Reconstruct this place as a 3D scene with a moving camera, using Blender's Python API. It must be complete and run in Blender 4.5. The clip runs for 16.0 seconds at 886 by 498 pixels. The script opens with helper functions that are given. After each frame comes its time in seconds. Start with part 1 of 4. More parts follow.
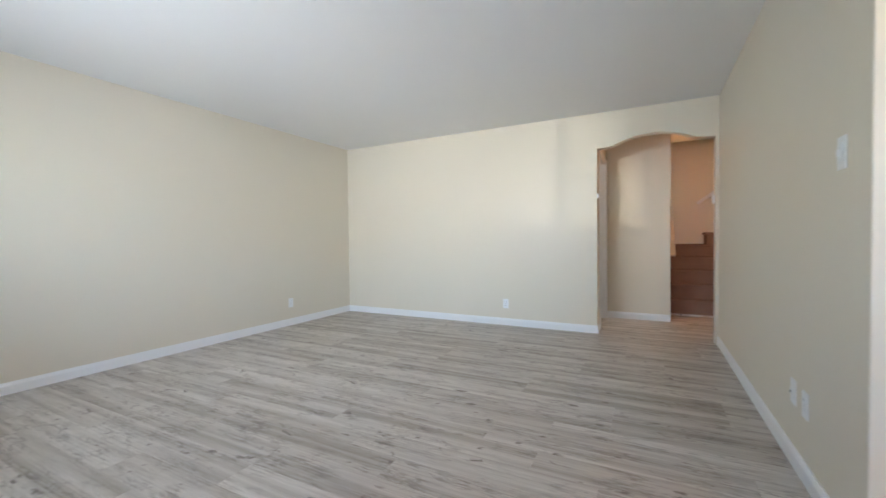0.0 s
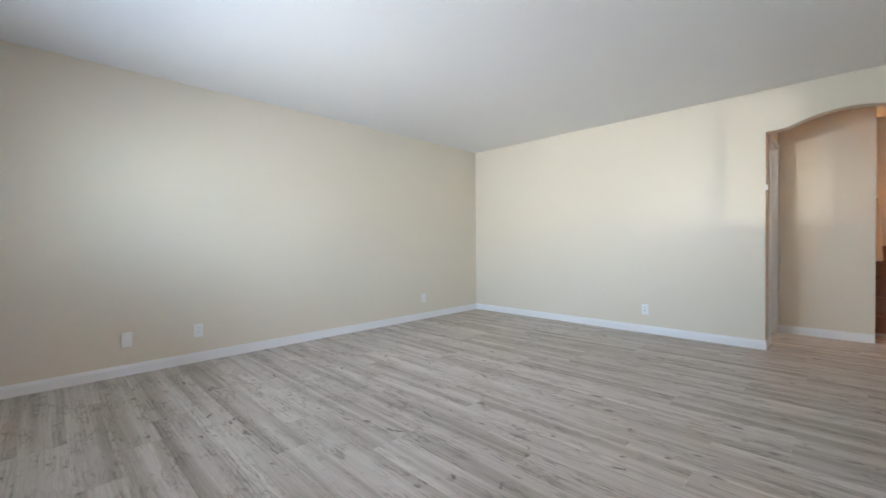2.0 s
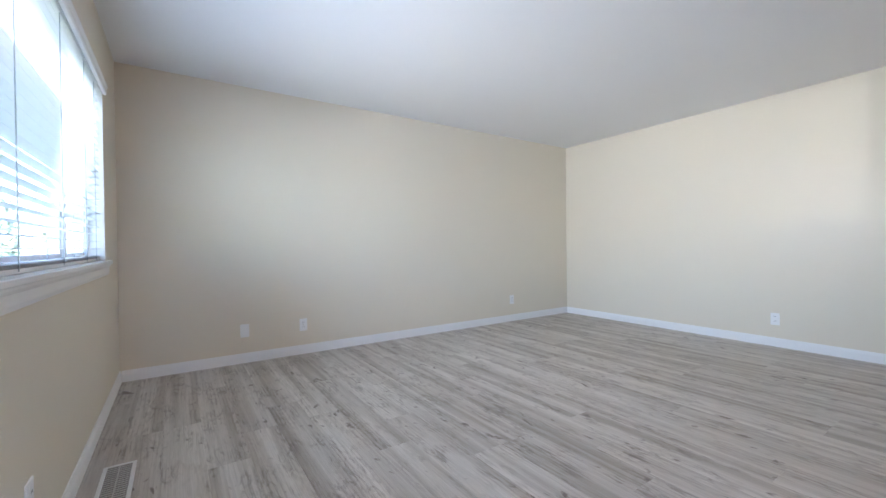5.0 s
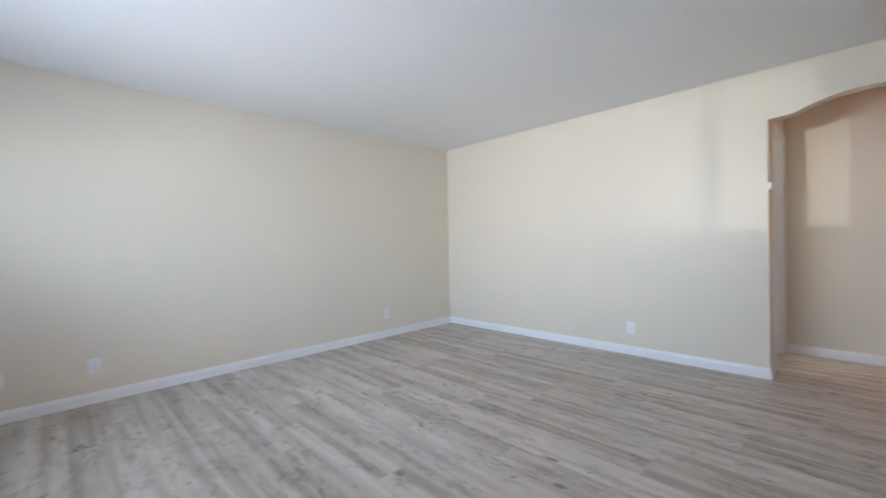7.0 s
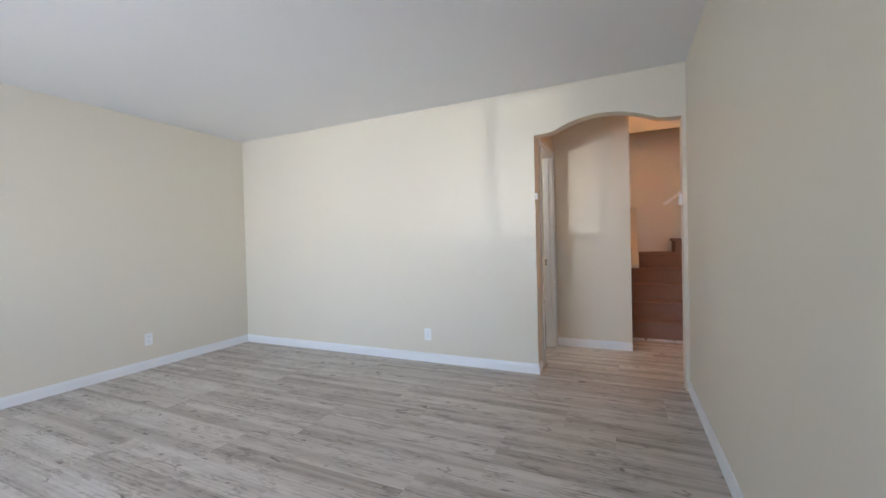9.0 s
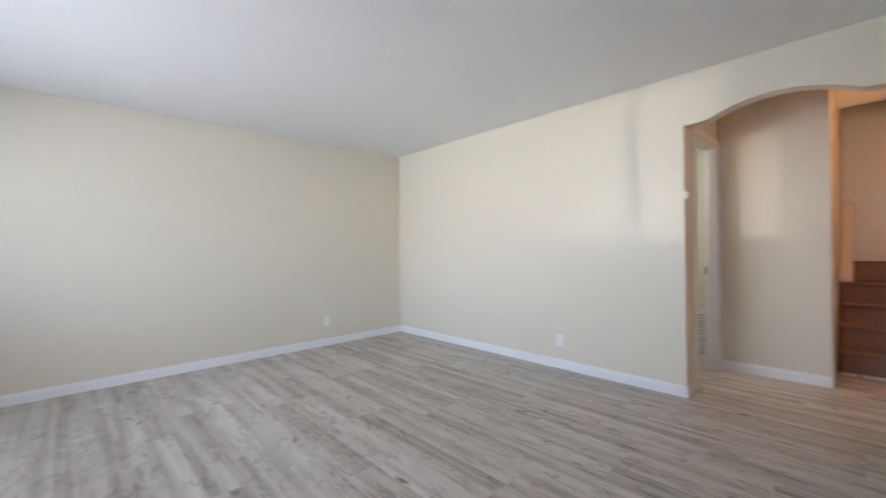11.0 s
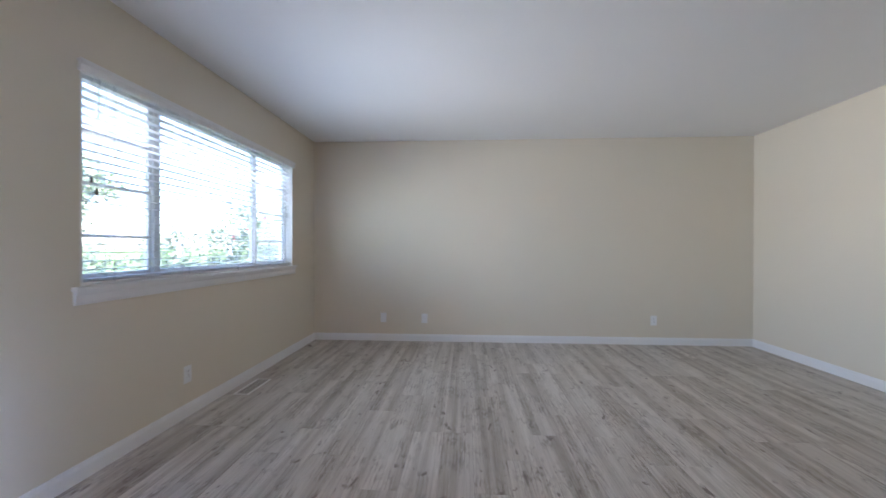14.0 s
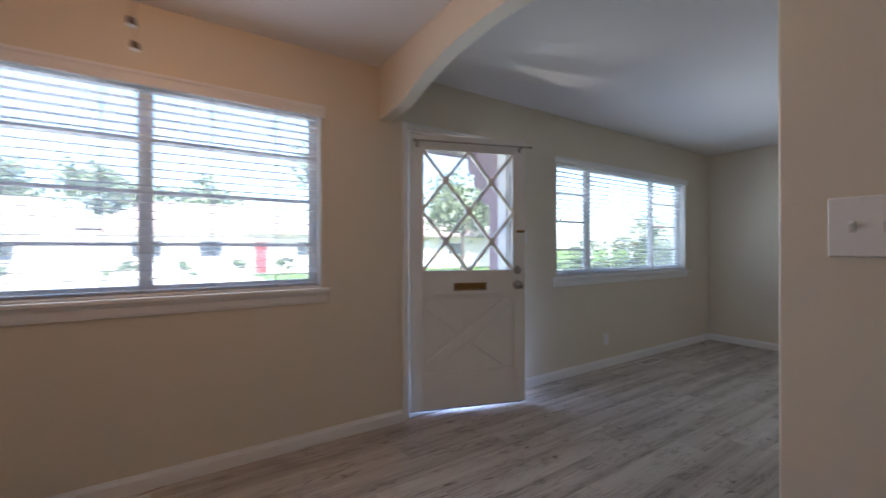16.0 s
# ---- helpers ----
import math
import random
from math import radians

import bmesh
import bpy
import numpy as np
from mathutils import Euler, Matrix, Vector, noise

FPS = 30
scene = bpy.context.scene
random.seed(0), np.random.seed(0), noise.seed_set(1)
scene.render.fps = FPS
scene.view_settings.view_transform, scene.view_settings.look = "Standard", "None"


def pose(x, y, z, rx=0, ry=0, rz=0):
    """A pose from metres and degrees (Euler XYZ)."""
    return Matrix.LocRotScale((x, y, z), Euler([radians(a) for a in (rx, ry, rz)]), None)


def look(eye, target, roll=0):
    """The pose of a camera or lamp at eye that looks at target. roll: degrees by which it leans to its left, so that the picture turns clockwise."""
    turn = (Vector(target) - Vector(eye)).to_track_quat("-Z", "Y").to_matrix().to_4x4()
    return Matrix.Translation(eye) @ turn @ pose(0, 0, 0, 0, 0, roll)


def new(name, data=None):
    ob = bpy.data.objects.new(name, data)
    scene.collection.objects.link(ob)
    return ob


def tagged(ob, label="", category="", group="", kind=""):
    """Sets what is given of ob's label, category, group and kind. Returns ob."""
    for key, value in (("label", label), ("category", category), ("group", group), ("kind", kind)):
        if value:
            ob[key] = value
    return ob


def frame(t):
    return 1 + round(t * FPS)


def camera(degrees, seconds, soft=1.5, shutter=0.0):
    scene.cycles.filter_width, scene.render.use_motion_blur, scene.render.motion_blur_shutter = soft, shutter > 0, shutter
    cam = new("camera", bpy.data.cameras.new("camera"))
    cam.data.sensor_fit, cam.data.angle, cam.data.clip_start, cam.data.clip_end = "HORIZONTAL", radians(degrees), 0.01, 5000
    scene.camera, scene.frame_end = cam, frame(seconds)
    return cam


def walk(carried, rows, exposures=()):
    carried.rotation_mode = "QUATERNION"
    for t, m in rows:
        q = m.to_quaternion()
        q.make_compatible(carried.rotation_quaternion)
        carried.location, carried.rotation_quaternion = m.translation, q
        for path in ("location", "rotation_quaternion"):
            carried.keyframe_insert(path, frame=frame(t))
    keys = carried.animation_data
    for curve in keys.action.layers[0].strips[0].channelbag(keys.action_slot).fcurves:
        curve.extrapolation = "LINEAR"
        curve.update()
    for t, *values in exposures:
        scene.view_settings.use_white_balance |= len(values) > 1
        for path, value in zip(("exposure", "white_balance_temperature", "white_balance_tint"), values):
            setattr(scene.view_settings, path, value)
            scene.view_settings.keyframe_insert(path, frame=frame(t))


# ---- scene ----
cam = camera(96.2, 16.0, soft=1.5, shutter=0.5)
PATH = [
    (0, (0.496, -4.073, 1.067), (2.268, -3.148, 1.02), -0.7),
    (0.5, (0.473, -4.067, 1.051), (2.15, -2.978, 1.011), -0.7),
    (1, (0.45, -4.067, 1.033), (2.039, -2.854, 1.003), -0.6),
    (1.5, (0.427, -4.048, 1.031), (1.927, -2.726, 1.002), -0.5),
    (2, (0.408, -4.033, 1.034), (1.826, -2.623, 1.005), -0.5),
    (2.5, (0.382, -4.014, 1.017), (1.731, -2.538, 0.997), -0.4),
    (3, (0.376, -4.001, 1.021), (1.661, -2.469, 1.0), -0.5),
    (3.5, (0.37, -3.99, 1.017), (1.606, -2.418, 0.999), -0.5),
    (5.8, (0.384, -3.868, 1.029), (1.473, -2.191, 1.008), -0.7),
    (6, (0.527, -3.883, 1.054), (1.625, -2.212, 1.029), -0.9),
    (6.5, (0.834, -3.928, 1.104), (2.094, -2.376, 1.075), -1.5),
    (7, (1.18, -3.992, 1.157), (2.578, -2.561, 1.119), -1.4),
    (7.5, (1.468, -4.03, 1.126), (3.106, -2.884, 1.092), -1.1),
    (8, (1.587, -4.054, 1.15), (3.341, -3.095, 1.113), -1.2),
    (8.2, (1.627, -4.102, 1.165), (3.428, -3.233, 1.125), -1.4),
    (10.3, (1.867, -4.337, 1.143), (3.691, -3.518, 1.111), -1.5),
    (10.5, (1.862, -4.366, 1.153), (3.591, -3.361, 1.126), -1.4),
    (11, (1.818, -4.483, 1.153), (3.187, -3.026, 1.15), -0.8),
    (11.5, (1.834, -4.602, 1.155), (2.792, -2.847, 1.154), -0.7),
    (12, (1.892, -4.647, 1.137), (2.52, -2.748, 1.123), -0.3),
    (12.5, (1.893, -4.67, 1.128), (2.319, -2.716, 1.113), 0.0),
    (13, (1.878, -4.698, 1.123), (2.131, -2.714, 1.106), 0.1),
    (13.5, (1.868, -4.727, 1.127), (1.941, -2.729, 1.109), 0.1),
    (14, (1.883, -4.819, 1.14), (1.763, -2.823, 1.133), 0.1),
    (14.5, (1.969, -5.055, 1.221), (1.636, -3.083, 1.215), -0.1),
    (15, (2.114, -5.324, 1.206), (1.298, -3.497, 1.204), -0.6),
    (15.5, (2.272, -5.601, 1.199), (0.885, -4.16, 1.199), -0.1),
    (16, (2.492, -5.868, 1.207), (0.819, -4.772, 1.208), -0.1),
]
# seconds, stops, kelvin, tint
EXPOSURES = [(0, 3.37, 6000, 13), (1.5, 3.40, 6000, 13), (3.5, 3.35, 5740, 15), (8, 3.35, 5740, 16), (11, 3.37, 5900, 17), (13, 3.2, 5760, 18), (13.5, 3.06, 5780, 18), (14, 2.82, 5850, 18), (14.5, 2.84, 5820, 19), (15, 2.72, 5780, 16), (15.5, 2.42, 5800, 16), (16, 2.06, 5900, 16)]
walk(cam, [(t, look(eye, target, roll)) for t, eye, target, roll in PATH], exposures=EXPOSURES)

# ---------------------------------------------------------------- light
SUN_ELEV, SUN_AZ = 56.0, 112.0          # degrees; azimuth counted from north (+y) to east (+x)
world = bpy.data.worlds.new("sky")
scene.world = world
world.use_nodes = True
sky = world.node_tree.nodes.new("ShaderNodeTexSky")
sky.sky_type, sky.sun_disc = "NISHITA", False
sky.sun_elevation, sky.sun_rotation = radians(SUN_ELEV), radians(SUN_AZ)
background = world.node_tree.nodes["Background"]
background.inputs["Strength"].default_value = 0.15
world.node_tree.links.new(sky.outputs[0], background.inputs["Color"])


def lamp(name, kind, energy, colour, m, **more):
    data = bpy.data.lights.new(name, kind)
    data.energy, data.color = energy, colour
    ob = new(name, data)
    ob.matrix_world = m
    return data


sun_way = Vector((math.sin(radians(SUN_AZ)) * math.cos(radians(SUN_ELEV)), math.cos(radians(SUN_AZ)) * math.cos(radians(SUN_ELEV)), math.sin(radians(SUN_ELEV))))
sun = lamp("sun", "SUN", 5.0, (1.0, 0.95, 0.88), look(sun_way * 50, (0, 0, 0)))
sun.angle = radians(0.5)
WARM = (1.0, 0.50, 0.22)
lamp("hall_lamp", "POINT", 1.1, (1.0, 0.41, 0.15), pose(6.45, -5.1, 2.05)).shadow_soft_size = 0.06
lamp("stair_lamp", "POINT", 1.2, WARM, pose(7.6, -4.9, 3.5)).shadow_soft_size = 0.08
lamp("dining_lamp", "POINT", 1.95, WARM, pose(1.15, -5.99, 2.14)).shadow_soft_size = 0.05
SKYLIGHT, GROUNDLIGHT, SLATLIGHT = (0.80, 0.91, 1.0), (1.0, 0.84, 0.58), (0.76, 0.87, 1.0)
for x, y, wide, tall, z, aside, lift, cone, watts, tone in (
        (-0.006, -1.8, 2.25, 0.95, 1.47, 0.13, -0.07, 106, 2.9, SKYLIGHT),
        (-0.006, -1.8, 2.25, 0.7, 1.5, 0.0, 0.22, 62, 0.5, GROUNDLIGHT),
        (-0.006, -1.8, 2.25, 0.5, 1.6, 0.0, 0.45, 120, 0.82, SLATLIGHT),
        (-0.006, -6.05, 1.7, 0.98, 1.46, 0.0, 0.0, 160, 1.3, SKYLIGHT),
        (-0.13, -4.05, 0.86, 0.5, 0.28, 0.0, 0.0, 140, 1.5, (0.50, 0.62, 1.0))):
    # daylight in the openings: sky from above, sunlit ground from below, light thrown up by the slats
    day = lamp("window_light", "AREA", watts, tone, look((x, y, z), (x + 1.0, y + aside, z + lift)))
    day.shape, day.size, day.size_y, day.spread = "RECTANGLE", wide, tall, radians(cone)
pane_light = lamp("window_light", "AREA", 0.35, SKYLIGHT, look((0.15, -4.09, 1.47), (1.097, -4.41, 1.43)))
pane_light.shape, pane_light.size, pane_light.size_y, pane_light.spread = "RECTANGLE", 0.68, 0.86, radians(150)
# sun thrown back by something bright across the road, through the blind onto the wall opposite
glint = lamp("sun_glint", "SPOT", 600.0, (1.0, 0.90, 0.74), look((-23.6, 1.0, 0.2), (0, -2.8, 1.65)))
glint.shadow_soft_size, glint.spot_size, glint.spot_blend = 0.012, radians(5.6), 1.0
glare = lamp("sun_glare", "SPOT", 230.0, (1.0, 0.84, 0.58), look((-23.4, 0.6, 0.16), (0, -1.9, 1.5)))
glare.shadow_soft_size, glare.spot_size, glare.spot_blend = 0.22, radians(9), 0.4
# sun thrown up from the path, over the top of the open door onto the ceiling
flash = lamp("path_glint", "SPOT", 40.0, (1.0, 0.93, 0.82), look((-2.6, -5.1, 0.0), (0.1, -4.0, 2.36)))
flash.shadow_soft_size, flash.spot_size, flash.spot_blend = 0.13, radians(21), 0.9
# Added fill with no visible fixture; brightens the hall doorway and back room.
lamp("back_room_lamp", "POINT", 2.1, (1.0, 0.96, 0.84), pose(5.62, -2.35, 2.2)).shadow_soft_size = 0.08


# ---------------------------------------------------------------- materials
def nodes_of(name):
    m = bpy.data.materials.new(name)
    m.use_nodes = True
    t = m.node_tree
    return m, t, t.nodes, t.links, t.nodes["Principled BSDF"]


def grainy(name, col, rough=0.5, metal=0.0, var=0.06, big=1.5, fine=120.0, bump=0.05, dist=0.002, spec=0.5, dark=None, world_space=False):
    """Paint, plastic, stone and the like: two scales of variation, fine relief."""
    m, t, n, l, b = nodes_of(name)
    tc = n.new("ShaderNodeTexCoord")
    src = tc.outputs["Object"]
    if world_space:
        src = n.new("ShaderNodeNewGeometry").outputs["Position"]
    a, f = n.new("ShaderNodeTexNoise"), n.new("ShaderNodeTexNoise")
    for node, scale in ((a, big), (f, fine)):
        node.inputs["Scale"].default_value, node.inputs["Detail"].default_value = scale, 5
        l.new(src, node.inputs["Vector"])
    mix = n.new("ShaderNodeMix")
    mix.data_type = "RGBA"
    dark = dark or tuple(c * (1 - 2 * var) for c in col)
    mix.inputs["A"].default_value, mix.inputs["B"].default_value = (*dark, 1), (*[min(1, c * (1 + var)) for c in col], 1)
    add = n.new("ShaderNodeMath")
    add.operation = "MULTIPLY_ADD"
    add.inputs[1].default_value, add.inputs[2].default_value = 0.35, 0.33
    l.new(f.outputs["Fac"], add.inputs[0])
    add2 = n.new("ShaderNodeMath")
    add2.operation = "MULTIPLY_ADD"
    add2.inputs[1].default_value = 0.6
    l.new(a.outputs["Fac"], add2.inputs[0])
    l.new(add.outputs[0], add2.inputs[2])
    l.new(add2.outputs[0], mix.inputs["Factor"])
    l.new(mix.outputs["Result"], b.inputs["Base Color"])
    rr = n.new("ShaderNodeMath")
    rr.operation = "MULTIPLY_ADD"
    rr.inputs[1].default_value, rr.inputs[2].default_value = 0.14, rough - 0.07
    l.new(a.outputs["Fac"], rr.inputs[0])
    l.new(rr.outputs[0], b.inputs["Roughness"])
    b.inputs["Metallic"].default_value = metal
    b.inputs["Specular IOR Level"].default_value = spec
    if bump:
        bp = n.new("ShaderNodeBump")
        bp.inputs["Strength"].default_value, bp.inputs["Distance"].default_value = bump, dist
        l.new(f.outputs["Fac"], bp.inputs["Height"])
        l.new(bp.outputs[0], b.inputs["Normal"])
    return m


def plank_material():
    m, t, n, l, b = nodes_of("vinyl_plank")
    tc, info = n.new("ShaderNodeTexCoord"), n.new("ShaderNodeObjectInfo")
    off = n.new("ShaderNodeCombineXYZ")
    for i, k in enumerate((37.0, 91.0, 13.0)):
        mul = n.new("ShaderNodeMath")
        mul.operation = "MULTIPLY"
        mul.inputs[1].default_value = k
        l.new(info.outputs["Random"], mul.inputs[0])
        l.new(mul.outputs[0], off.inputs[i])
    add = n.new("ShaderNodeVectorMath")
    l.new(tc.outputs["Object"], add.inputs[0])
    l.new(off.outputs[0], add.inputs[1])

    def noise(sx, sy, detail, rough, distort=0.0):
        mp, q = n.new("ShaderNodeMapping"), n.new("ShaderNodeTexNoise")
        mp.inputs["Scale"].default_value = (sx, sy, 1)
        q.inputs["Scale"].default_value, q.inputs["Detail"].default_value = 1, detail
        q.inputs["Roughness"].default_value, q.inputs["Distortion"].default_value = rough, distort
        l.new(add.outputs[0], mp.inputs["Vector"])
        l.new(mp.outputs[0], q.inputs["Vector"])
        return q.outputs["Fac"]

    def ramp(src, *stops):
        r = n.new("ShaderNodeValToRGB")
        while len(r.color_ramp.elements) < len(stops):
            r.color_ramp.elements.new(0.5)
        for e, (p, c) in zip(r.color_ramp.elements, stops):
            e.position, e.color = p, (*c, 1) if len(c) == 3 else c
        l.new(src, r.inputs[0])
        return r.outputs["Color"]

    def mixed(a, bb, fac, mode="MIX"):
        x = n.new("ShaderNodeMix")
        x.data_type, x.blend_type = "RGBA", mode
        for s, v in (("A", a), ("B", bb), ("Factor", fac)):
            if isinstance(v, (int, float)):
                x.inputs[s].default_value = v
            elif isinstance(v, tuple):
                x.inputs[s].default_value = (*v, 1)
            else:
                l.new(v, x.inputs[s])
        return x.outputs["Result"]

    w = (1, 1, 1)
    k = (0, 0, 0)
    broad = ramp(noise(6, 0.7, 2, 0.45, 0.3), (0.34, PLANK_MID), (0.64, PLANK_LIGHT))
    band = ramp(noise(11, 0.36, 2, 0.5, 0.15), (0.33, PLANK_DARK), (0.55, w))
    mottle = ramp(noise(27, 7.0, 4, 0.6, 1.6), (0.36, (0.50, 0.465, 0.44)), (0.52, w))
    patch = ramp(noise(9, 3.2, 2, 0.5, 0.4), (0.42, k), (0.58, w))
    chalk = ramp(noise(28, 5.0, 4, 0.6, 0.9), (0.55, k), (0.72, w))
    streak = ramp(noise(85, 1.6, 5, 0.62, 0.3), (0.32, (0.80, 0.79, 0.775)), (0.56, w))
    fine = ramp(noise(330, 10, 3, 0.6), (0.3, (0.82, 0.81, 0.80)), (0.6, w))
    # cathedral figure: stretched rings, bent by noise
    wave, wide = n.new("ShaderNodeTexWave"), n.new("ShaderNodeMapping")
    wide.inputs["Scale"].default_value = (9, 0.9, 1)
    wave.inputs["Scale"].default_value, wave.inputs["Distortion"].default_value = 1.6, 7.0
    wave.inputs["Detail"].default_value, wave.inputs["Detail Scale"].default_value = 2.0, 0.9
    l.new(add.outputs[0], wide.inputs["Vector"])
    l.new(wide.outputs[0], wave.inputs["Vector"])
    rings = ramp(wave.outputs["Fac"], (0.05, (0.72, 0.69, 0.66)), (0.35, w))
    col = mixed(broad, band, 0.76, "MULTIPLY")
    col = mixed(col, CHALK, mixed(k, chalk, 0.22))
    col = mixed(col, mixed(w, mottle, patch), 0.72, "MULTIPLY")
    col = mixed(col, mixed(w, rings, patch), 0.6, "MULTIPLY")
    col = mixed(col, streak, 0.75, "MULTIPLY")
    col = mixed(col, fine, 0.85, "MULTIPLY")
    knots = ramp(noise(19, 8.0, 2, 0.5, 0.5), (0.665, k), (0.74, w))
    col = mixed(col, KNOT, knots)
    tone = n.new("ShaderNodeMapRange")
    tone.inputs["To Min"].default_value, tone.inputs["To Max"].default_value = 0.965, 1.03
    l.new(info.outputs["Random"], tone.inputs["Value"])
    hs = n.new("ShaderNodeHueSaturation")
    l.new(tone.outputs[0], hs.inputs["Value"])
    l.new(col, hs.inputs["Color"])
    l.new(hs.outputs[0], b.inputs["Base Color"])
    b.inputs["Roughness"].default_value = 0.42
    b.inputs["Specular IOR Level"].default_value = 0.45
    bp = n.new("ShaderNodeBump")
    bp.inputs["Strength"].default_value, bp.inputs["Distance"].default_value = 0.25, 0.0008
    l.new(noise(200, 7, 4, 0.6), bp.inputs["Height"])
    l.new(bp.outputs[0], b.inputs["Normal"])
    return m


PLANK_DARK, PLANK_MID, PLANK_LIGHT = (0.57, 0.53, 0.485), (0.57, 0.522, 0.466), (0.69, 0.643, 0.585)
CHALK, KNOT = (0.70, 0.665, 0.625), (0.20, 0.16, 0.135)


def glass_material(name, haze):
    m, t, n, l, b = nodes_of(name)
    n.remove(b)
    clear, gloss, fr, mix = n.new("ShaderNodeBsdfTransparent"), n.new("ShaderNodeBsdfGlossy"), n.new("ShaderNodeLayerWeight"), n.new("ShaderNodeMixShader")
    clear.inputs[0].default_value = (0.96, 0.98, 0.97, 1)
    gloss.inputs["Roughness"].default_value = 0.01
    fr.inputs["Blend"].default_value = 0.5
    power = n.new("ShaderNodeMath")
    power.operation = "POWER"
    power.inputs[1].default_value = 4.5
    scale = n.new("ShaderNodeMath")
    scale.operation = "MULTIPLY_ADD"
    scale.inputs[1].default_value, scale.inputs[2].default_value = 0.6, 0.025
    l.new(fr.outputs["Facing"], power.inputs[0])
    l.new(power.outputs[0], scale.inputs[0])
    l.new(scale.outputs[0], mix.inputs[0])
    l.new(clear.outputs[0], mix.inputs[1])
    l.new(gloss.outputs[0], mix.inputs[2])
    # Milky veil mixed into the pane stands in for the glare of bright daylight.
    veil, film = n.new("ShaderNodeBsdfTranslucent"), n.new("ShaderNodeMixShader")
    veil.inputs[0].default_value = (0.8, 0.82, 0.84, 1)
    film.inputs[0].default_value = haze
    l.new(mix.outputs[0], film.inputs[1])
    l.new(veil.outputs[0], film.inputs[2])
    l.new(film.outputs[0], n["Material Output"].inputs["Surface"])
    return m


def see_through(m, share, tint):
    """Thin plastic that lets some light through."""
    n, l = m.node_tree.nodes, m.node_tree.links
    through_light, mix = n.new("ShaderNodeBsdfTranslucent"), n.new("ShaderNodeMixShader")
    through_light.inputs[0].default_value = (*tint, 1)
    mix.inputs[0].default_value = share
    l.new(n["Principled BSDF"].outputs[0], mix.inputs[1])
    l.new(through_light.outputs[0], mix.inputs[2])
    l.new(mix.outputs[0], n["Material Output"].inputs["Surface"])
    return m


def leaf_material(name, a, c):
    m, t, n, l, b = nodes_of(name)
    g = n.new("ShaderNodeNewGeometry")
    r = n.new("ShaderNodeValToRGB")
    r.color_ramp.elements[0].color, r.color_ramp.elements[1].color = (*a, 1), (*c, 1)
    l.new(g.outputs["Random Per Island"], r.inputs[0])
    l.new(r.outputs[0], b.inputs["Base Color"])
    b.inputs["Roughness"].default_value = 0.5
    return m


PAINT = grainy("wall_paint", (0.757, 0.694, 0.572), 0.42, var=0.02, big=1.2, fine=170, bump=0.10, dist=0.0012, world_space=True)
CEIL = grainy("ceiling_paint", (0.87, 0.87, 0.865), 0.7, var=0.015, big=1.0, fine=90, bump=0.22, dist=0.002, world_space=True)
TRIM = grainy("white_trim", (0.86, 0.86, 0.855), 0.32, var=0.015, big=3, fine=60, bump=0.03, dist=0.0006)
DOORWHITE = grainy("door_paint", (0.88, 0.87, 0.84), 0.36, var=0.025, big=4, fine=45, bump=0.06, dist=0.0008)
PLASTIC = grainy("white_plastic", (0.87, 0.87, 0.86), 0.3, var=0.01, big=10, fine=300, bump=0)
SLAT = see_through(grainy("blind_slat", (0.89, 0.89, 0.89), 0.4, var=0.012, big=3, fine=80, bump=0.02, dist=0.0005), 0.32, (0.93, 0.94, 0.94))
CORD = grainy("blind_cord", (0.50, 0.52, 0.55), 0.8, var=0.03, bump=0)
DARKSLOT = grainy("dark_slot", (0.03, 0.03, 0.03), 0.6, var=0.1, bump=0)
STEEL = grainy("satin_nickel", (0.42, 0.39, 0.36), 0.28, metal=1.0, var=0.05, big=20, fine=200, bump=0.02)
BRASS = grainy("aged_brass", (0.27, 0.155, 0.06), 0.42, metal=1.0, var=0.12, big=30, fine=160, bump=0.04)
CARPET = grainy("brown_carpet", (0.27, 0.165, 0.12), 0.95, var=0.18, big=7, fine=420, bump=0.9, dist=0.006, spec=0.1)
RAILWOOD = grainy("painted_rail", (0.76, 0.70, 0.60), 0.4, var=0.03, bump=0.03)
FOBWOOD = grainy("dark_wood_fob", (0.14, 0.085, 0.055), 0.5, var=0.12, big=30, fine=200, bump=0.05)
SUBFLOOR = grainy("subfloor", (0.10, 0.085, 0.075), 0.8, var=0.1, bump=0.1)
PALE = grainy("back_room_paint", (0.74, 0.73, 0.60), 0.5, var=0.02, fine=150, bump=0.08, dist=0.001, world_space=True)
VENTMETAL = grainy("vent_metal", (0.80, 0.79, 0.77), 0.4, var=0.03, bump=0.02)
WELL = grainy("vent_well", (0.14, 0.125, 0.11), 0.6, var=0.1, bump=0)
VENTDARK = grainy("vent_louvre", (0.55, 0.52, 0.48), 0.5, var=0.06, bump=0.02)
PLANK = plank_material()
GLASS = glass_material("window_glass", 0.10)
HAZYGLASS = glass_material("hazy_window_glass", 0.13)
STUCCO = grainy("stucco", (0.60, 0.54, 0.46), 0.9, var=0.05, big=1.0, fine=60, bump=0.5, dist=0.01)
MAUVE = grainy("mauve_paint", (0.24, 0.13, 0.18), 0.5, var=0.06, big=5, fine=60, bump=0.08)
MAROON = grainy("maroon_soffit", (0.07, 0.03, 0.045), 0.6, var=0.1, big=5, fine=50, bump=0.1)
GRASS = grainy("lawn", (0.10, 0.16, 0.045), 0.95, var=0.25, big=0.6, fine=35, bump=0.8, dist=0.03, spec=0.1)
ASPHALT = grainy("asphalt", (0.075, 0.075, 0.078), 0.9, var=0.12, big=0.5, fine=70, bump=0.4, dist=0.006)
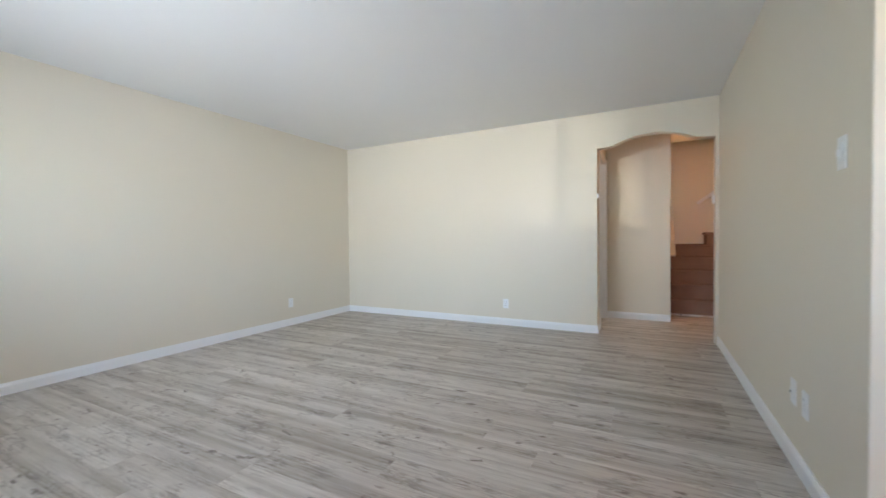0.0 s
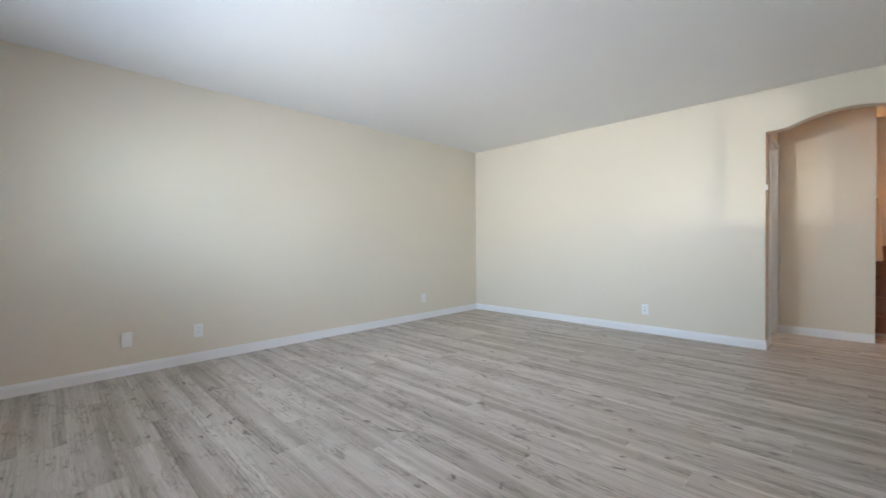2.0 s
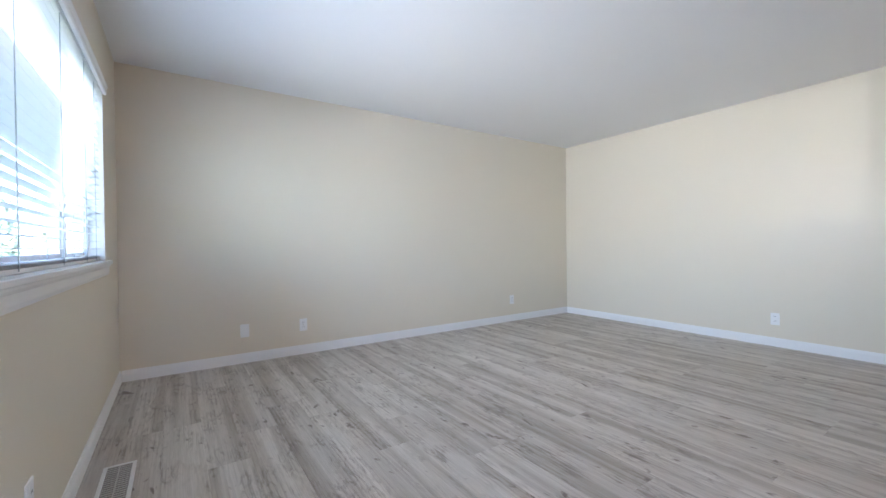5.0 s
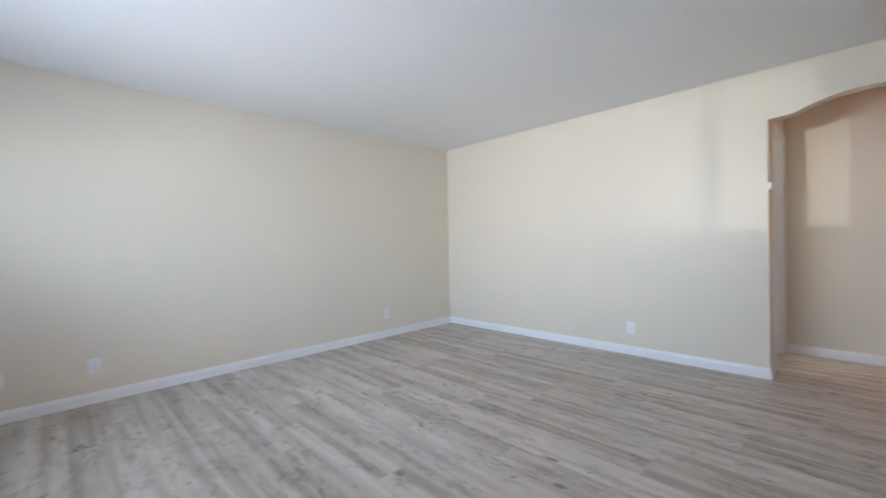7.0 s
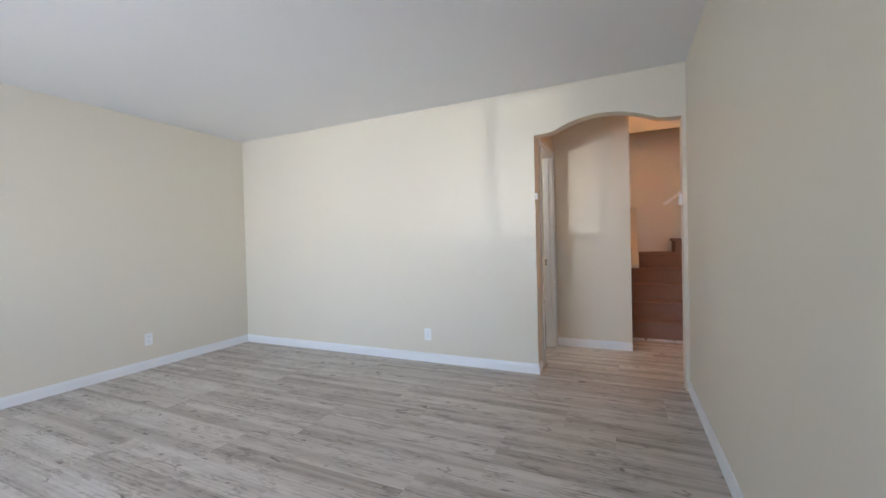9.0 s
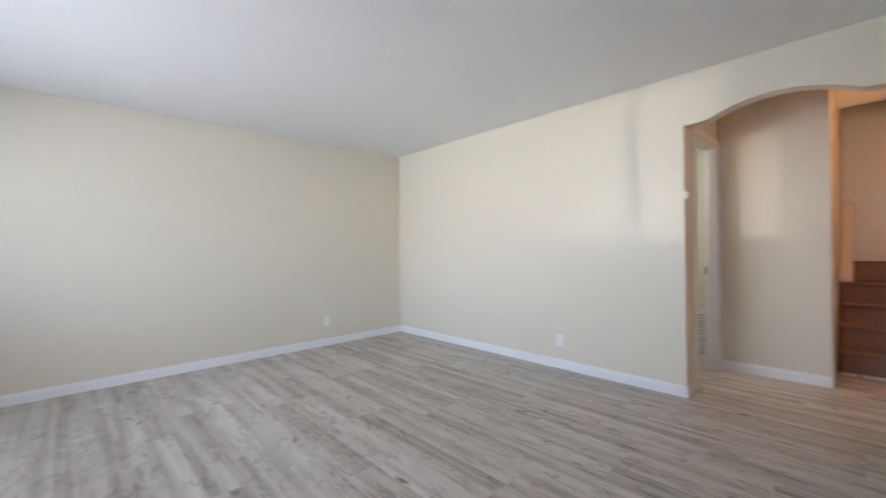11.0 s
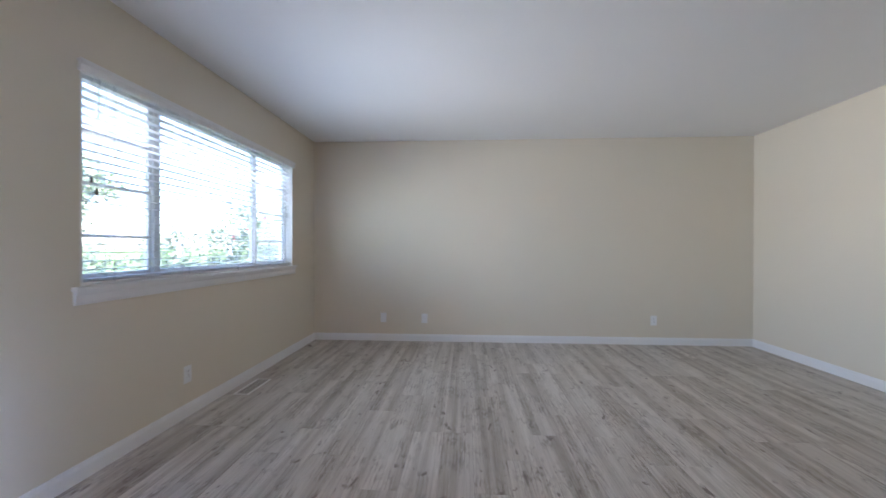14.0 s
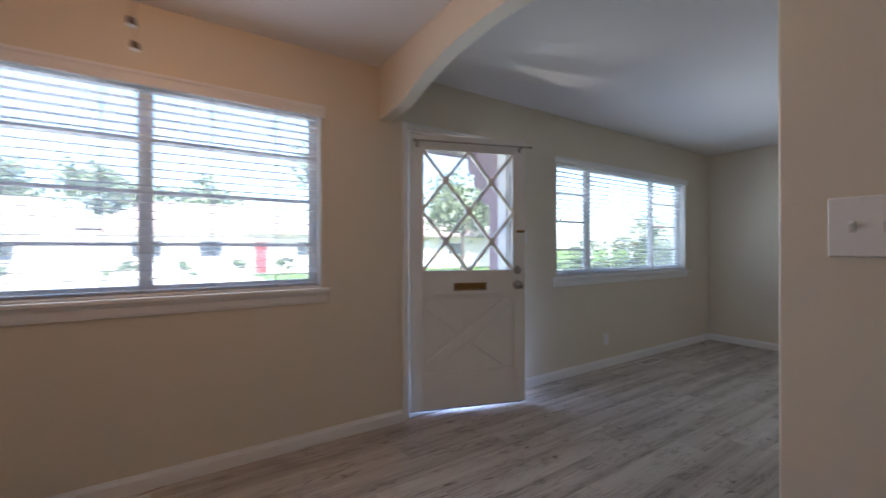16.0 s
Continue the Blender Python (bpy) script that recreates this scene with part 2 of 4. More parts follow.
CONCRETE = grainy("concrete", (0.42, 0.40, 0.37), 0.85, var=0.08, big=0.9, fine=50, bump=0.3, dist=0.004)
PAVING = grainy("pale_concrete", (0.60, 0.575, 0.53), 0.85, var=0.06, big=0.9, fine=50, bump=0.3, dist=0.004)
ROOFTILE = grainy("roof_shingle", (0.40, 0.31, 0.27), 0.9, var=0.15, big=2.5, fine=30, bump=0.6, dist=0.01)
BARK = grainy("bark", (0.15, 0.11, 0.08), 0.95, var=0.2, big=6, fine=40, bump=0.9, dist=0.02)
LEAF = leaf_material("leaf_green", (0.10, 0.14, 0.06), (0.24, 0.29, 0.15))
LEAF2 = leaf_material("shrub_green", (0.05, 0.085, 0.035), (0.18, 0.23, 0.10))
PETAL = grainy("red_petal", (0.62, 0.03, 0.06), 0.5, var=0.1, bump=0)
FARPAINT = grainy("far_siding", (0.74, 0.68, 0.60), 0.8, var=0.05, bump=0.2)
DARKGLASS = grainy("far_window", (0.05, 0.06, 0.07), 0.15, var=0.1, bump=0)
REDPAINT = grainy("red_paint", (0.45, 0.05, 0.05), 0.5, var=0.1, bump=0.05)


# ---------------------------------------------------------------- mesh helpers
def box(bm, lo, hi, bev=0.0, seg=1):
    """Adds a box, with its edges rounded off by bev."""
    lo, hi = Vector(lo), Vector(hi)
    made = bmesh.ops.create_cube(bm, size=1, matrix=Matrix.LocRotScale((lo + hi) / 2, None, hi - lo))["verts"]
    if bev:
        edges = {e for v in made for e in v.link_edges}
        bmesh.ops.bevel(bm, geom=list(edges), offset=bev, segments=seg, affect="EDGES", profile=0.5)
    return bm


def boxes(*spans, bev=0.0, seg=1):
    bm = bmesh.new()
    for lo, hi in spans:
        box(bm, lo, hi, bev, seg)
    return bm


def tube(a, c, r, r2=None, seg=14, bev=0.0, bm=None):
    """A round bar from a to c."""
    bm = bm or bmesh.new()
    a, c = Vector(a), Vector(c)
    m = Matrix.Translation((a + c) / 2) @ (c - a).to_track_quat("Z", "Y").to_matrix().to_4x4()
    made = bmesh.ops.create_cone(bm, cap_ends=True, segments=seg, radius1=r, radius2=r if r2 is None else r2, depth=(c - a).length, matrix=m)["verts"]
    if bev:
        rims = {e for v in made for e in v.link_edges if any(len(f.verts) > 4 for f in e.link_faces)}
        bmesh.ops.bevel(bm, geom=list(rims), offset=bev, segments=2, affect="EDGES")
    return bm


def prism(outline, axis, lo, hi, bm=None):
    """Fills a closed outline of 2D points and draws it out along axis from lo to hi."""
    bm = bm or bmesh.new()

    def put(p, d):
        q = list(p)
        q.insert("xyz".index(axis), d)
        return bm.verts.new(q)

    a = [put(p, lo) for p in outline]
    c = [put(p, hi) for p in outline]
    bm.faces.new(a)
    bm.faces.new(list(reversed(c)))
    for i in range(len(a)):
        j = (i + 1) % len(a)
        bm.faces.new((a[j], a[i], c[i], c[j]))
    bmesh.ops.recalc_face_normals(bm, faces=bm.faces[:])
    return bm


def lathe(profile, seg=20, bm=None):
    """Turns a profile of (radius, height) round the z axis."""
    bm = bm or bmesh.new()
    rings = []
    for r, z in profile:
        rings.append([bm.verts.new((max(r, 1e-4) * math.cos(2 * math.pi * k / seg), max(r, 1e-4) * math.sin(2 * math.pi * k / seg), z)) for k in range(seg)])
    for u, v in zip(rings, rings[1:]):
        for k in range(seg):
            bm.faces.new((u[k], u[(k + 1) % seg], v[(k + 1) % seg], v[k]))
    bm.faces.new(list(reversed(rings[0])))
    bm.faces.new(rings[-1])
    bmesh.ops.recalc_face_normals(bm, faces=bm.faces[:])
    return bm


def mesh_of(name, bm, material, smooth=False):
    me = bpy.data.meshes.new(name)
    bm.to_mesh(me)
    bm.free()
    me.materials.append(material)
    if smooth:
        me.polygons.foreach_set("use_smooth", [True] * len(me.polygons))
    return me


def part(name, bm, material, parent, label="", smooth=False, m=None):
    ob = new(name, bm if isinstance(bm, bpy.types.Mesh) else mesh_of(name, bm, material, smooth))
    ob.parent = parent
    if m is not None:
        ob.matrix_basis = m
    return tagged(ob, label)


def thing(name, label, category, group="", kind="", m=None):
    """An Empty at a thing's base, for its parts."""
    ob = new(name)
    ob.empty_display_size = 0.1
    if m is not None:
        ob.matrix_basis = m
    return tagged(ob, label, category, group, kind)


def structure(name, bm, material, label, category):
    return tagged(new(name, mesh_of(name, bm, material)), label, category, "", "structure")


# ---------------------------------------------------------------- the plan
H = 2.44                       # ceiling
XE = 5.203                     # east wall, room side
YS, YB = -4.667, -4.783        # stub wall, its north and south faces
XS = 2.167                     # free end of the stub wall
WT = 0.15                      # outer wall
YEND = -8.3                    # far end of the dining room
W1 = (-2.99, -0.62, 0.935, 2.07)
W2 = (-6.95, -5.14, 0.955, 2.105)
D1 = (-4.545, -3.59, 2.07)
AY0, AY1 = -4.640, -3.548      # arch in the east wall


def arch_line(a, c, spring, crown, flare, n=28):
    """Points from a to c along the soffit: a short flat, an S-shaped flare, then a low arc."""
    out = []
    half = (c - a) / 2
    for i in range(n + 1):
        u = i / n
        s = abs(2 * u - 1)
        edge = 1 - flare / half
        k = 1 - (s / edge) ** 2 if s < edge else 0
        rise = 0.10 + 0.90 * k if s < edge else 0.10 * max(0, min(1, (1 - s) / (1 - edge) * 1.6 - 0.6))
        out.append((a + (c - a) * u, spring + (crown - spring) * rise))
    return out


# walls
wall_west = boxes(
    ((-WT, YEND, 0), (0, W2[0], H)), ((-WT, W2[0], 0), (0, W2[1], W2[2])), ((-WT, W2[0], W2[3]), (0, W2[1], H)),
    ((-WT, W2[1], 0), (0, D1[0], H)), ((-WT, D1[0], D1[2]), (0, D1[1], H)), ((-WT, D1[1], 0), (0, W1[0], H)),
    ((-WT, W1[0], 0), (0, W1[1], W1[2])), ((-WT, W1[0], W1[3]), (0, W1[1], H)), ((-WT, W1[1], 0), (0, 0, H)))
structure("wall_west", wall_west, PAINT, "cream painted front wall with two windows and the entrance", "wall")
structure("wall_north", boxes(((-WT, 0, 0), (8.25, 0.15, H))), PAINT, "blank cream painted wall", "wall")
east = prism([(0, 0), (AY1, 0)] + [(y, z) for y, z in reversed(arch_line(AY0, AY1, 2.052, 2.158, 0.16))] + [(AY0, 0), (YS, 0), (YS, H), (0, H)], "x", XE, XE + 0.12)
structure("wall_east", east, PAINT, "cream painted wall with an arched opening to the hall", "wall")
structure("wall_south", boxes(((XS, YB, 0), (XE + 0.12, YS, H)), bev=0.006, seg=2), PAINT, "cream painted stub wall with a free end", "wall")
beam = prism([(0, H)] + arch_line(0, XS, 2.085, 2.235, 0.32, 36) + [(XS, H)], "y", YB + 0.03, YS)
structure("wall_header", beam, PAINT, "arched cream header between the two rooms", "wall")
structure("wall_dining_south", boxes(((0, YEND - 0.12, 0), (XE, YEND, H))), PAINT, "plain cream wall", "wall")
structure("wall_dining_east", boxes(((XE, YEND, 0), (XE + 0.12, -5.42, H))), PAINT, "plain cream wall", "wall")
structure("ceiling", boxes(((-WT, YEND - 0.12, H), (XE + 0.12, 0.15, H + 0.2)), ((XE + 0.12, -5.42, H), (7.21, -3.45, H + 0.2))), CEIL, "white painted ceiling with a fine texture", "ceiling")

# hall, stairwell and the room off the hall
HX, HY = 6.226, -4.297          # hall wall and its corner
structure("wall_hall", boxes(((HX, HY, 0), (HX + 0.12, AY1 + 0.1, H)), ((HX + 0.12, HY, 0), (8.15, HY + 0.1, 4.9))), PAINT, "cream painted hall wall beside the stairs", "wall")
structure("wall_hall_north", boxes(((XE + 0.12, AY1, 0), (5.46, AY1 + 0.1, H)), ((5.46, AY1, 2.05), (6.16, AY1 + 0.1, H)), ((6.16, AY1, 0), (HX, AY1 + 0.1, H))), PAINT, "cream painted wall round the hall doorway", "wall")
structure("wall_stair_end", boxes(((8.15, -7.0, 0), (8.25, HY + 0.1, 4.9))), PAINT, "cream painted wall at the turn of the stairs", "wall")
structure("wall_stair_south", boxes(((XE + 0.12, -5.42, 0), (7.30, -5.30, H)), ((7.18, -7.0, 0), (7.30, -5.42, 4.9)), ((7.30, -7.12, 0), (8.25, -7.0, 4.9)), ((7.21, -5.42, H + 0.2), (7.30, -4.31, 4.9))), PAINT, "plain cream wall beside the stairs", "wall")
structure("ceiling_stairs", boxes(((7.18, -7.12, 4.9), (8.25, -4.2, 5.0))), CEIL, "white ceiling over the stairs", "ceiling")
structure("wall_back_room", boxes(((7.5, AY1 + 0.1, 0), (7.6, 0, H)), ((HX + 0.12, AY1, 0), (7.6, AY1 + 0.1, H))), PALE, "pale painted wall of a back room", "wall")
structure("ceiling_back_room", boxes(((XE + 0.12, -3.45, H), (7.6, 0.15, H + 0.2))), CEIL, "white ceiling of a back room", "ceiling")

# ---------------------------------------------------------------- trim
def baseboard_profile(h=0.086, d=0.013):
    return [(0, 0), (d, 0), (d, h * 0.70), (d * 0.82, h * 0.80), (d * 0.55, h * 0.90), (d * 0.45, h), (0, h)]


def baseboard(axis, at, lo, hi, side):
    """A moulded board along a wall: axis it runs along, the wall's place, its ends, the side on which the room lies."""
    pts = [(at + side * d, z) for d, z in baseboard_profile()]
    if axis == "y":
        bm = prism(pts, "y", lo, hi)
    else:
        bm = prism(pts, "x", lo, hi)
    return structure("baseboard", bm, TRIM, "white moulded baseboard along the wall", "baseboard")


baseboard("y", 0, D1[1] + 0.06, 0, 1)
baseboard("y", 0, YEND, D1[0] - 0.035, 1)
baseboard("x", 0, 0.013, XE - 0.013, -1)
baseboard("y", XE, AY1, 0, -1)
baseboard("x", YS, XS, XE - 0.0005, 1)
baseboard("y", HX, HY, AY1, -1)
baseboard("x", YB, XS, XE, -1)
baseboard("x", AY1, XE - 0.013, XE + 0.12, -1)

# casings of the entrance and the hall doorway
case_bm = boxes(((0, D1[0] - 0.035, 0), (0.014, D1[0], D1[2] + 0.035)), ((0, D1[1], 0), (0.014, D1[1] + 0.055, D1[2] + 0.035)),
                ((0, D1[0], D1[2]), (0.014, D1[1], D1[2] + 0.035)), bev=0.003)
structure("trim", case_bm, TRIM, "narrow white casing round the front door", "door casing")
jamb_bm = boxes(((-0.10, D1[0], 0), (0, D1[0] + 0.018, D1[2])), ((-0.10, D1[1] - 0.018, 0), (0, D1[1], D1[2])),
                ((-0.10, D1[0] + 0.018, D1[2] - 0.018), (0, D1[1] - 0.018, D1[2])))
mould_bm = boxes(((-WT - 0.07, D1[0], 0), (-0.1005, D1[0] + 0.012, D1[2])), ((-WT - 0.07, D1[1] - 0.012, 0), (-0.1005, D1[1], D1[2])),
                 ((-WT - 0.07, D1[0] + 0.012, D1[2] - 0.012), (-0.1005, D1[1] - 0.012, D1[2])))
structure("brick_mould", mould_bm, MAUVE, "mauve painted outer frame of the front door", "door frame")
structure("door_jamb", jamb_bm, TRIM, "white painted jamb of the front door", "door frame")
structure("threshold", boxes(((-WT - 0.05, D1[0] + 0.018, -0.02), (0.0, D1[1] - 0.018, 0.004)), bev=0.006), CONCRETE, "worn grey threshold under the front door", "threshold")
hall_case = boxes(((5.415, AY1 - 0.014, 0), (5.46, AY1, 2.10)), ((6.16, AY1 - 0.014, 0), (6.222, AY1, 2.10)), ((5.46, AY1 - 0.014, 2.05), (6.16, AY1, 2.10)), bev=0.003)
structure("trim", hall_case, TRIM, "white casing round the hall doorway", "door casing")
hall_jamb = boxes(((5.46, AY1, 0), (5.478, AY1 + 0.10, 2.05)), ((6.142, AY1, 0), (6.16, AY1 + 0.10, 2.05)), ((5.478, AY1, 2.032), (6.142, AY1 + 0.10, 2.05)), ((6.128, AY1 + 0.04, 0), (6.142, AY1 + 0.075, 2.032)))
jamb = structure("door_frame", hall_jamb, TRIM, "white jamb of the hall doorway", "door frame")
part("strike_plate", boxes(((6.139, AY1 + 0.076, 0.88), (6.1415, AY1 + 0.098, 0.945)), bev=0.0006), STEEL, jamb, "dark metal strike plate")


# ---------------------------------------------------------------- windows and blinds
def window(name, span, mullions, bars, glass, label):
    """A white sash window deep in its opening: frame, sashes with bars, panes, a moulded stool and apron."""
    y0, y1, z0, z1 = span
    top = thing(name, label, "window", kind="structure")
    xo, xi = -WT + 0.01, -0.075
    part("window_frame", boxes(((xo, y0, z0), (xi, y0 + 0.035, z1)), ((xo, y1 - 0.035, z0), (xi, y1, z1)), ((xo, y0 + 0.035, z0), (xi, y1 - 0.035, z0 + 0.035)), ((xo, y0 + 0.035, z1 - 0.035), (xi, y1 - 0.035, z1)), bev=0.003), TRIM, top)
    part("reveal", boxes(((xi, y0, z0), (-0.0005, y0 + 0.012, z1)), ((xi, y1 - 0.012, z0), (-0.0005, y1, z1)), ((xi, y0 + 0.012, z1 - 0.012), (-0.0005, y1 - 0.012, z1))), TRIM, top)
    edges = [y0 + 0.035]
    for at, wide in mullions:
        part("mullion", boxes(((xo, at - wide / 2, z0 + 0.035), (xi - 0.004, at + wide / 2, z1 - 0.035)), bev=0.003), TRIM, top)
        edges += [at - wide / 2, at + wide / 2]
    edges.append(y1 - 0.035)
    for k, (a, c) in enumerate(zip(edges[::2], edges[1::2])):
        sash = boxes(((-0.125, a, z0 + 0.035), (-0.095, a + 0.02, z1 - 0.035)), ((-0.125, c - 0.02, z0 + 0.035), (-0.095, c, z1 - 0.035)),
                     ((-0.125, a + 0.02, z0 + 0.035), (-0.095, c - 0.02, z0 + 0.065)), ((-0.125, a + 0.02, z1 - 0.065), (-0.095, c - 0.02, z1 - 0.035)), bev=0.002)
        s = part("sash", sash, TRIM, top)
        part("pane", boxes(((-0.112, a + 0.02, z0 + 0.065), (-0.108, c - 0.02, z1 - 0.065))), glass, s)
        for z in bars[k]:
            part("glazing_bar", boxes(((-0.122, a + 0.02, z - 0.009), (-0.098, c - 0.02, z + 0.009)), bev=0.002), TRIM, s)
    part("window_sill", boxes(((xi, y0 + 0.0005, z0 - 0.004), (0.0, y1 - 0.0005, z0 + 0.012)), ((0, y0 - 0.045, z0 - 0.010), (0.032, y1 + 0.045, z0 + 0.012)), bev=0.004, seg=2), TRIM, top)
    prof = [(0, z0 - 0.078), (0.010, z0 - 0.078), (0.014, z0 - 0.062), (0.015, z0 - 0.032), (0.022, z0 - 0.020), (0.024, z0 - 0.010), (0, z0 - 0.010)]
    part("apron", prism(prof, "y", y0 - 0.035, y1 + 0.035), TRIM, top)
    return top


BAR1 = (1.20, 1.475, 1.75)
window("window_1", W1, [(-2.41, 0.055), (-1.227, 0.035)], [BAR1, (), BAR1], GLASS, "wide white three-part window above the floor vent")
window("window_2", W2, [(-6.03, 0.03)], [(1.235, 1.51, 1.785)] * 2, HAZYGLASS, "wide white two-part window beside the front door")


def blind(name, span, pitch, tilt, cords, label, low_edge, high_edge, wand=False):
    """A horizontal blind with wide slats, let down and open."""
    y0, y1, z0, z1 = span
    top = thing(name, label, "window blind")
    y0, y1 = y0 + 0.016, y1 - 0.016
    part("headrail", boxes(((-0.070, y0, z1 - 0.030), (-0.018, y1, z1 - 0.013)), bev=0.002), TRIM, top)
    prof = [(0.001, low_edge), (0.016, low_edge), (0.020, low_edge + 0.006), (0.020, high_edge - 0.023), (0.026, high_edge - 0.013), (0.026, high_edge), (0.001, high_edge)]
    part("valance", prism(prof, "y", y0 - 0.03, y1 + 0.03), TRIM, top)
    slat = bmesh.new()
    half, n = 0.025, 4
    ring = [(-half + 2 * half * i / n, 0.0022 * (1 - (2 * i / n - 1) ** 2)) for i in range(n + 1)]
    outline = ring + [(x, z - 0.0012) for x, z in reversed(ring)]
    prism(outline, "y", 0, y1 - y0, slat)
    me = mesh_of("slat", slat, SLAT)
    low = z0 + 0.062
    z = z1 - 0.046
    while z > low + 0.02:
        part("slat", me, SLAT, top, m=pose(-0.045, y0, z, 0, tilt + random.uniform(-0.5, 0.5), 0))
        z -= pitch
    for k in range(3):
        part("slat", me, SLAT, top, m=pose(-0.045 + random.uniform(-0.002, 0.002), y0, z0 + 0.034 + 0.0052 * k, 0, random.uniform(-2, 2), 0))
    part("bottom_rail", boxes(((-0.070, y0, z0 + 0.0125), (-0.020, y1, z0 + 0.030)), bev=0.004, seg=2), TRIM, top)
    for y in cords:
        for x in (-0.070, -0.019):
            part("ladder_cord", tube((x, y, z0 + 0.02), (x, y, z1 - 0.06), 0.0019, seg=5), CORD, top)
    if wand:
        for k, (dy, low) in enumerate(((0.055, 1.50), (0.085, 1.44))):
            c = part("pull_cord", tube((-0.012, y0 + dy, low), (-0.012, y0 + dy, z1 - 0.07), 0.0012, seg=5), CORD, top)
            part("tassel", tube((-0.012, y0 + dy, low - 0.035), (-0.012, y0 + dy, low), 0.009, 0.005, seg=10, bev=0.001), FOBWOOD, c, "dark wooden tassel")
        part("tilt_wand", tube((-0.012, y0 + 0.095, 1.80), (-0.012, y0 + 0.10, z1 - 0.06), 0.0035, seg=6), CORD, top)
    return top


blind("window_blind", W1, 0.0435, 1.5, (-2.78, -2.20, -1.62, -1.10, -0.80), "white slatted blind let down with open slats", 1.998, 2.055, wand=True)
blind("window_blind", W2, 0.0435, 1, (-6.55, -6.20, -5.73, -5.40), "white slatted blind let down with open slats", 2.026, 2.095)

# ---------------------------------------------------------------- front door, ajar
DW, DH, DT = 0.918, 2.022, 0.045
door = thing("door_1", "white front door standing ajar with diamond glazing and crossbuck panel", "door", kind="structure", m=pose(-0.05, -4.497, 0.026, 0, 0, 71.3))
G0, G1, GB, GT = 0.098, 0.822, 1.010, 1.922      # the glazed opening
part("stile", boxes(((0, 0, 0), (G0, DT, DH)), bev=0.003), DOORWHITE, door)
part("stile", boxes(((G1, 0, 0), (DW, DT, DH)), bev=0.003), DOORWHITE, door)
part("top_rail", boxes(((G0, 0, GT), (G1, DT, DH)), bev=0.003), DOORWHITE, door)
part("lock_rail", boxes(((G0, 0, 0.815), (G1, DT, GB)), bev=0.003), DOORWHITE, door)
part("bottom_rail", boxes(((G0, 0, 0), (G1, DT, 0.27)), bev=0.003), DOORWHITE, door)
part("panel", boxes(((G0, 0.014, 0.27), (G1, DT - 0.014, 0.815))), DOORWHITE, door)
part("ledge", boxes(((0.19, -0.012, 0.838), (0.72, 0.0, 0.852)), bev=0.003), DOORWHITE, door)
cross = (G0 + G1) / 2, (0.27 + 0.815) / 2
ang = math.degrees(math.atan2(0.545, G1 - G0))
arm = math.hypot(0.545, G1 - G0) / 2 - 0.042
part("brace", boxes(((-arm, 0, -0.045), (arm, 0.012, 0.045)), bev=0.003), DOORWHITE, door, m=pose(cross[0], 0.004, cross[1], 0, -ang, 0))
part("brace", boxes(((-arm, 0, -0.045), (-0.060, 0.012, 0.045)), ((0.060, 0, -0.045), (arm, 0.012, 0.045)), bev=0.003), DOORWHITE, door, m=pose(cross[0], 0.0045, cross[1], 0, ang, 0))
part("pane", boxes(((G0, 0.020, GB), (G1, 0.024, GT))), GLASS, door, "clear glass")
gw, gh = G1 - G0, GT - GB
for c0, slope in ((0, 1), (0.5, 1), (-0.5, 1), (1, -1), (0.5, -1), (1.5, -1)):
    us = sorted(u for u in ((0 - c0) / slope, (1 - c0) / slope))
    u0, u1 = max(0, us[0]), min(1, us[1])
    a = Vector((G0 + gw * u0, 0, GT - gh * (c0 + slope * u0)))
    c = Vector((G0 + gw * u1, 0, GT - gh * (c0 + slope * u1)))
    d = c - a
    turn = -math.degrees(math.atan2(d.z, d.x))
    off = 0.0004 * slope
    part("lattice_bar", boxes(((-d.length / 2, 0.006 + off, -0.0105), (d.length / 2, 0.038 + off, 0.0105)), bev=0.003), DOORWHITE, door, m=pose((a.x + c.x) / 2, 0, (a.z + c.z) / 2, 0, turn, 0))
for u, v in ((0.25, 0.25), (0.75, 0.25), (0.5, 0.5), (0.25, 0.75), (0.75, 0.75)):
    part("lattice_knot", prism([(-0.030, 0), (0, -0.036), (0.030, 0), (0, 0.036)], "y", 0.004, 0.040), DOORWHITE, door, m=pose(G0 + gw * u, 0, GT - gh * v))
for u, v, shape in ((0, 0.5, [(0, -0.036), (0.030, 0), (0, 0.036)]), (1, 0.5, [(0, -0.036), (-0.030, 0), (0, 0.036)]), (0.5, 0, [(-0.030, 0), (0, -0.036), (0.030, 0)]), (0.5, 1, [(-0.030, 0), (0, 0.036), (0.030, 0)])):
    part("lattice_knot", prism(shape, "y", 0.004, 0.040), DOORWHITE, door, m=pose(G0 + gw * u, 0, GT - gh * v))
part("glazing_stop", boxes(((G0, -0.006, GB), (G0 + 0.012, 0.006, GT)), ((G1 - 0.012, -0.006, GB), (G1, 0.006, GT)), ((G0 + 0.012, -0.006, GT - 0.012), (G1 - 0.012, 0.006, GT)), ((G0 + 0.012, -0.006, GB), (G1 - 0.012, 0.006, GB + 0.012)), bev=0.002), DOORWHITE, door)
slot = part("mail_slot", boxes(((0.338, -0.008, 0.872), (0.593, 0, 0.880)), ((0.338, -0.008, 0.920), (0.593, 0, 0.928)), ((0.338, -0.008, 0.880), (0.350, 0, 0.920)), ((0.581, -0.008, 0.880), (0.593, 0, 0.920)), bev=0.0015), BRASS, door, "aged brass mail slot")
part("flap", boxes(((0.351, -0.003, 0.881), (0.580, -0.0005, 0.919)), bev=0.001), BRASS, slot)
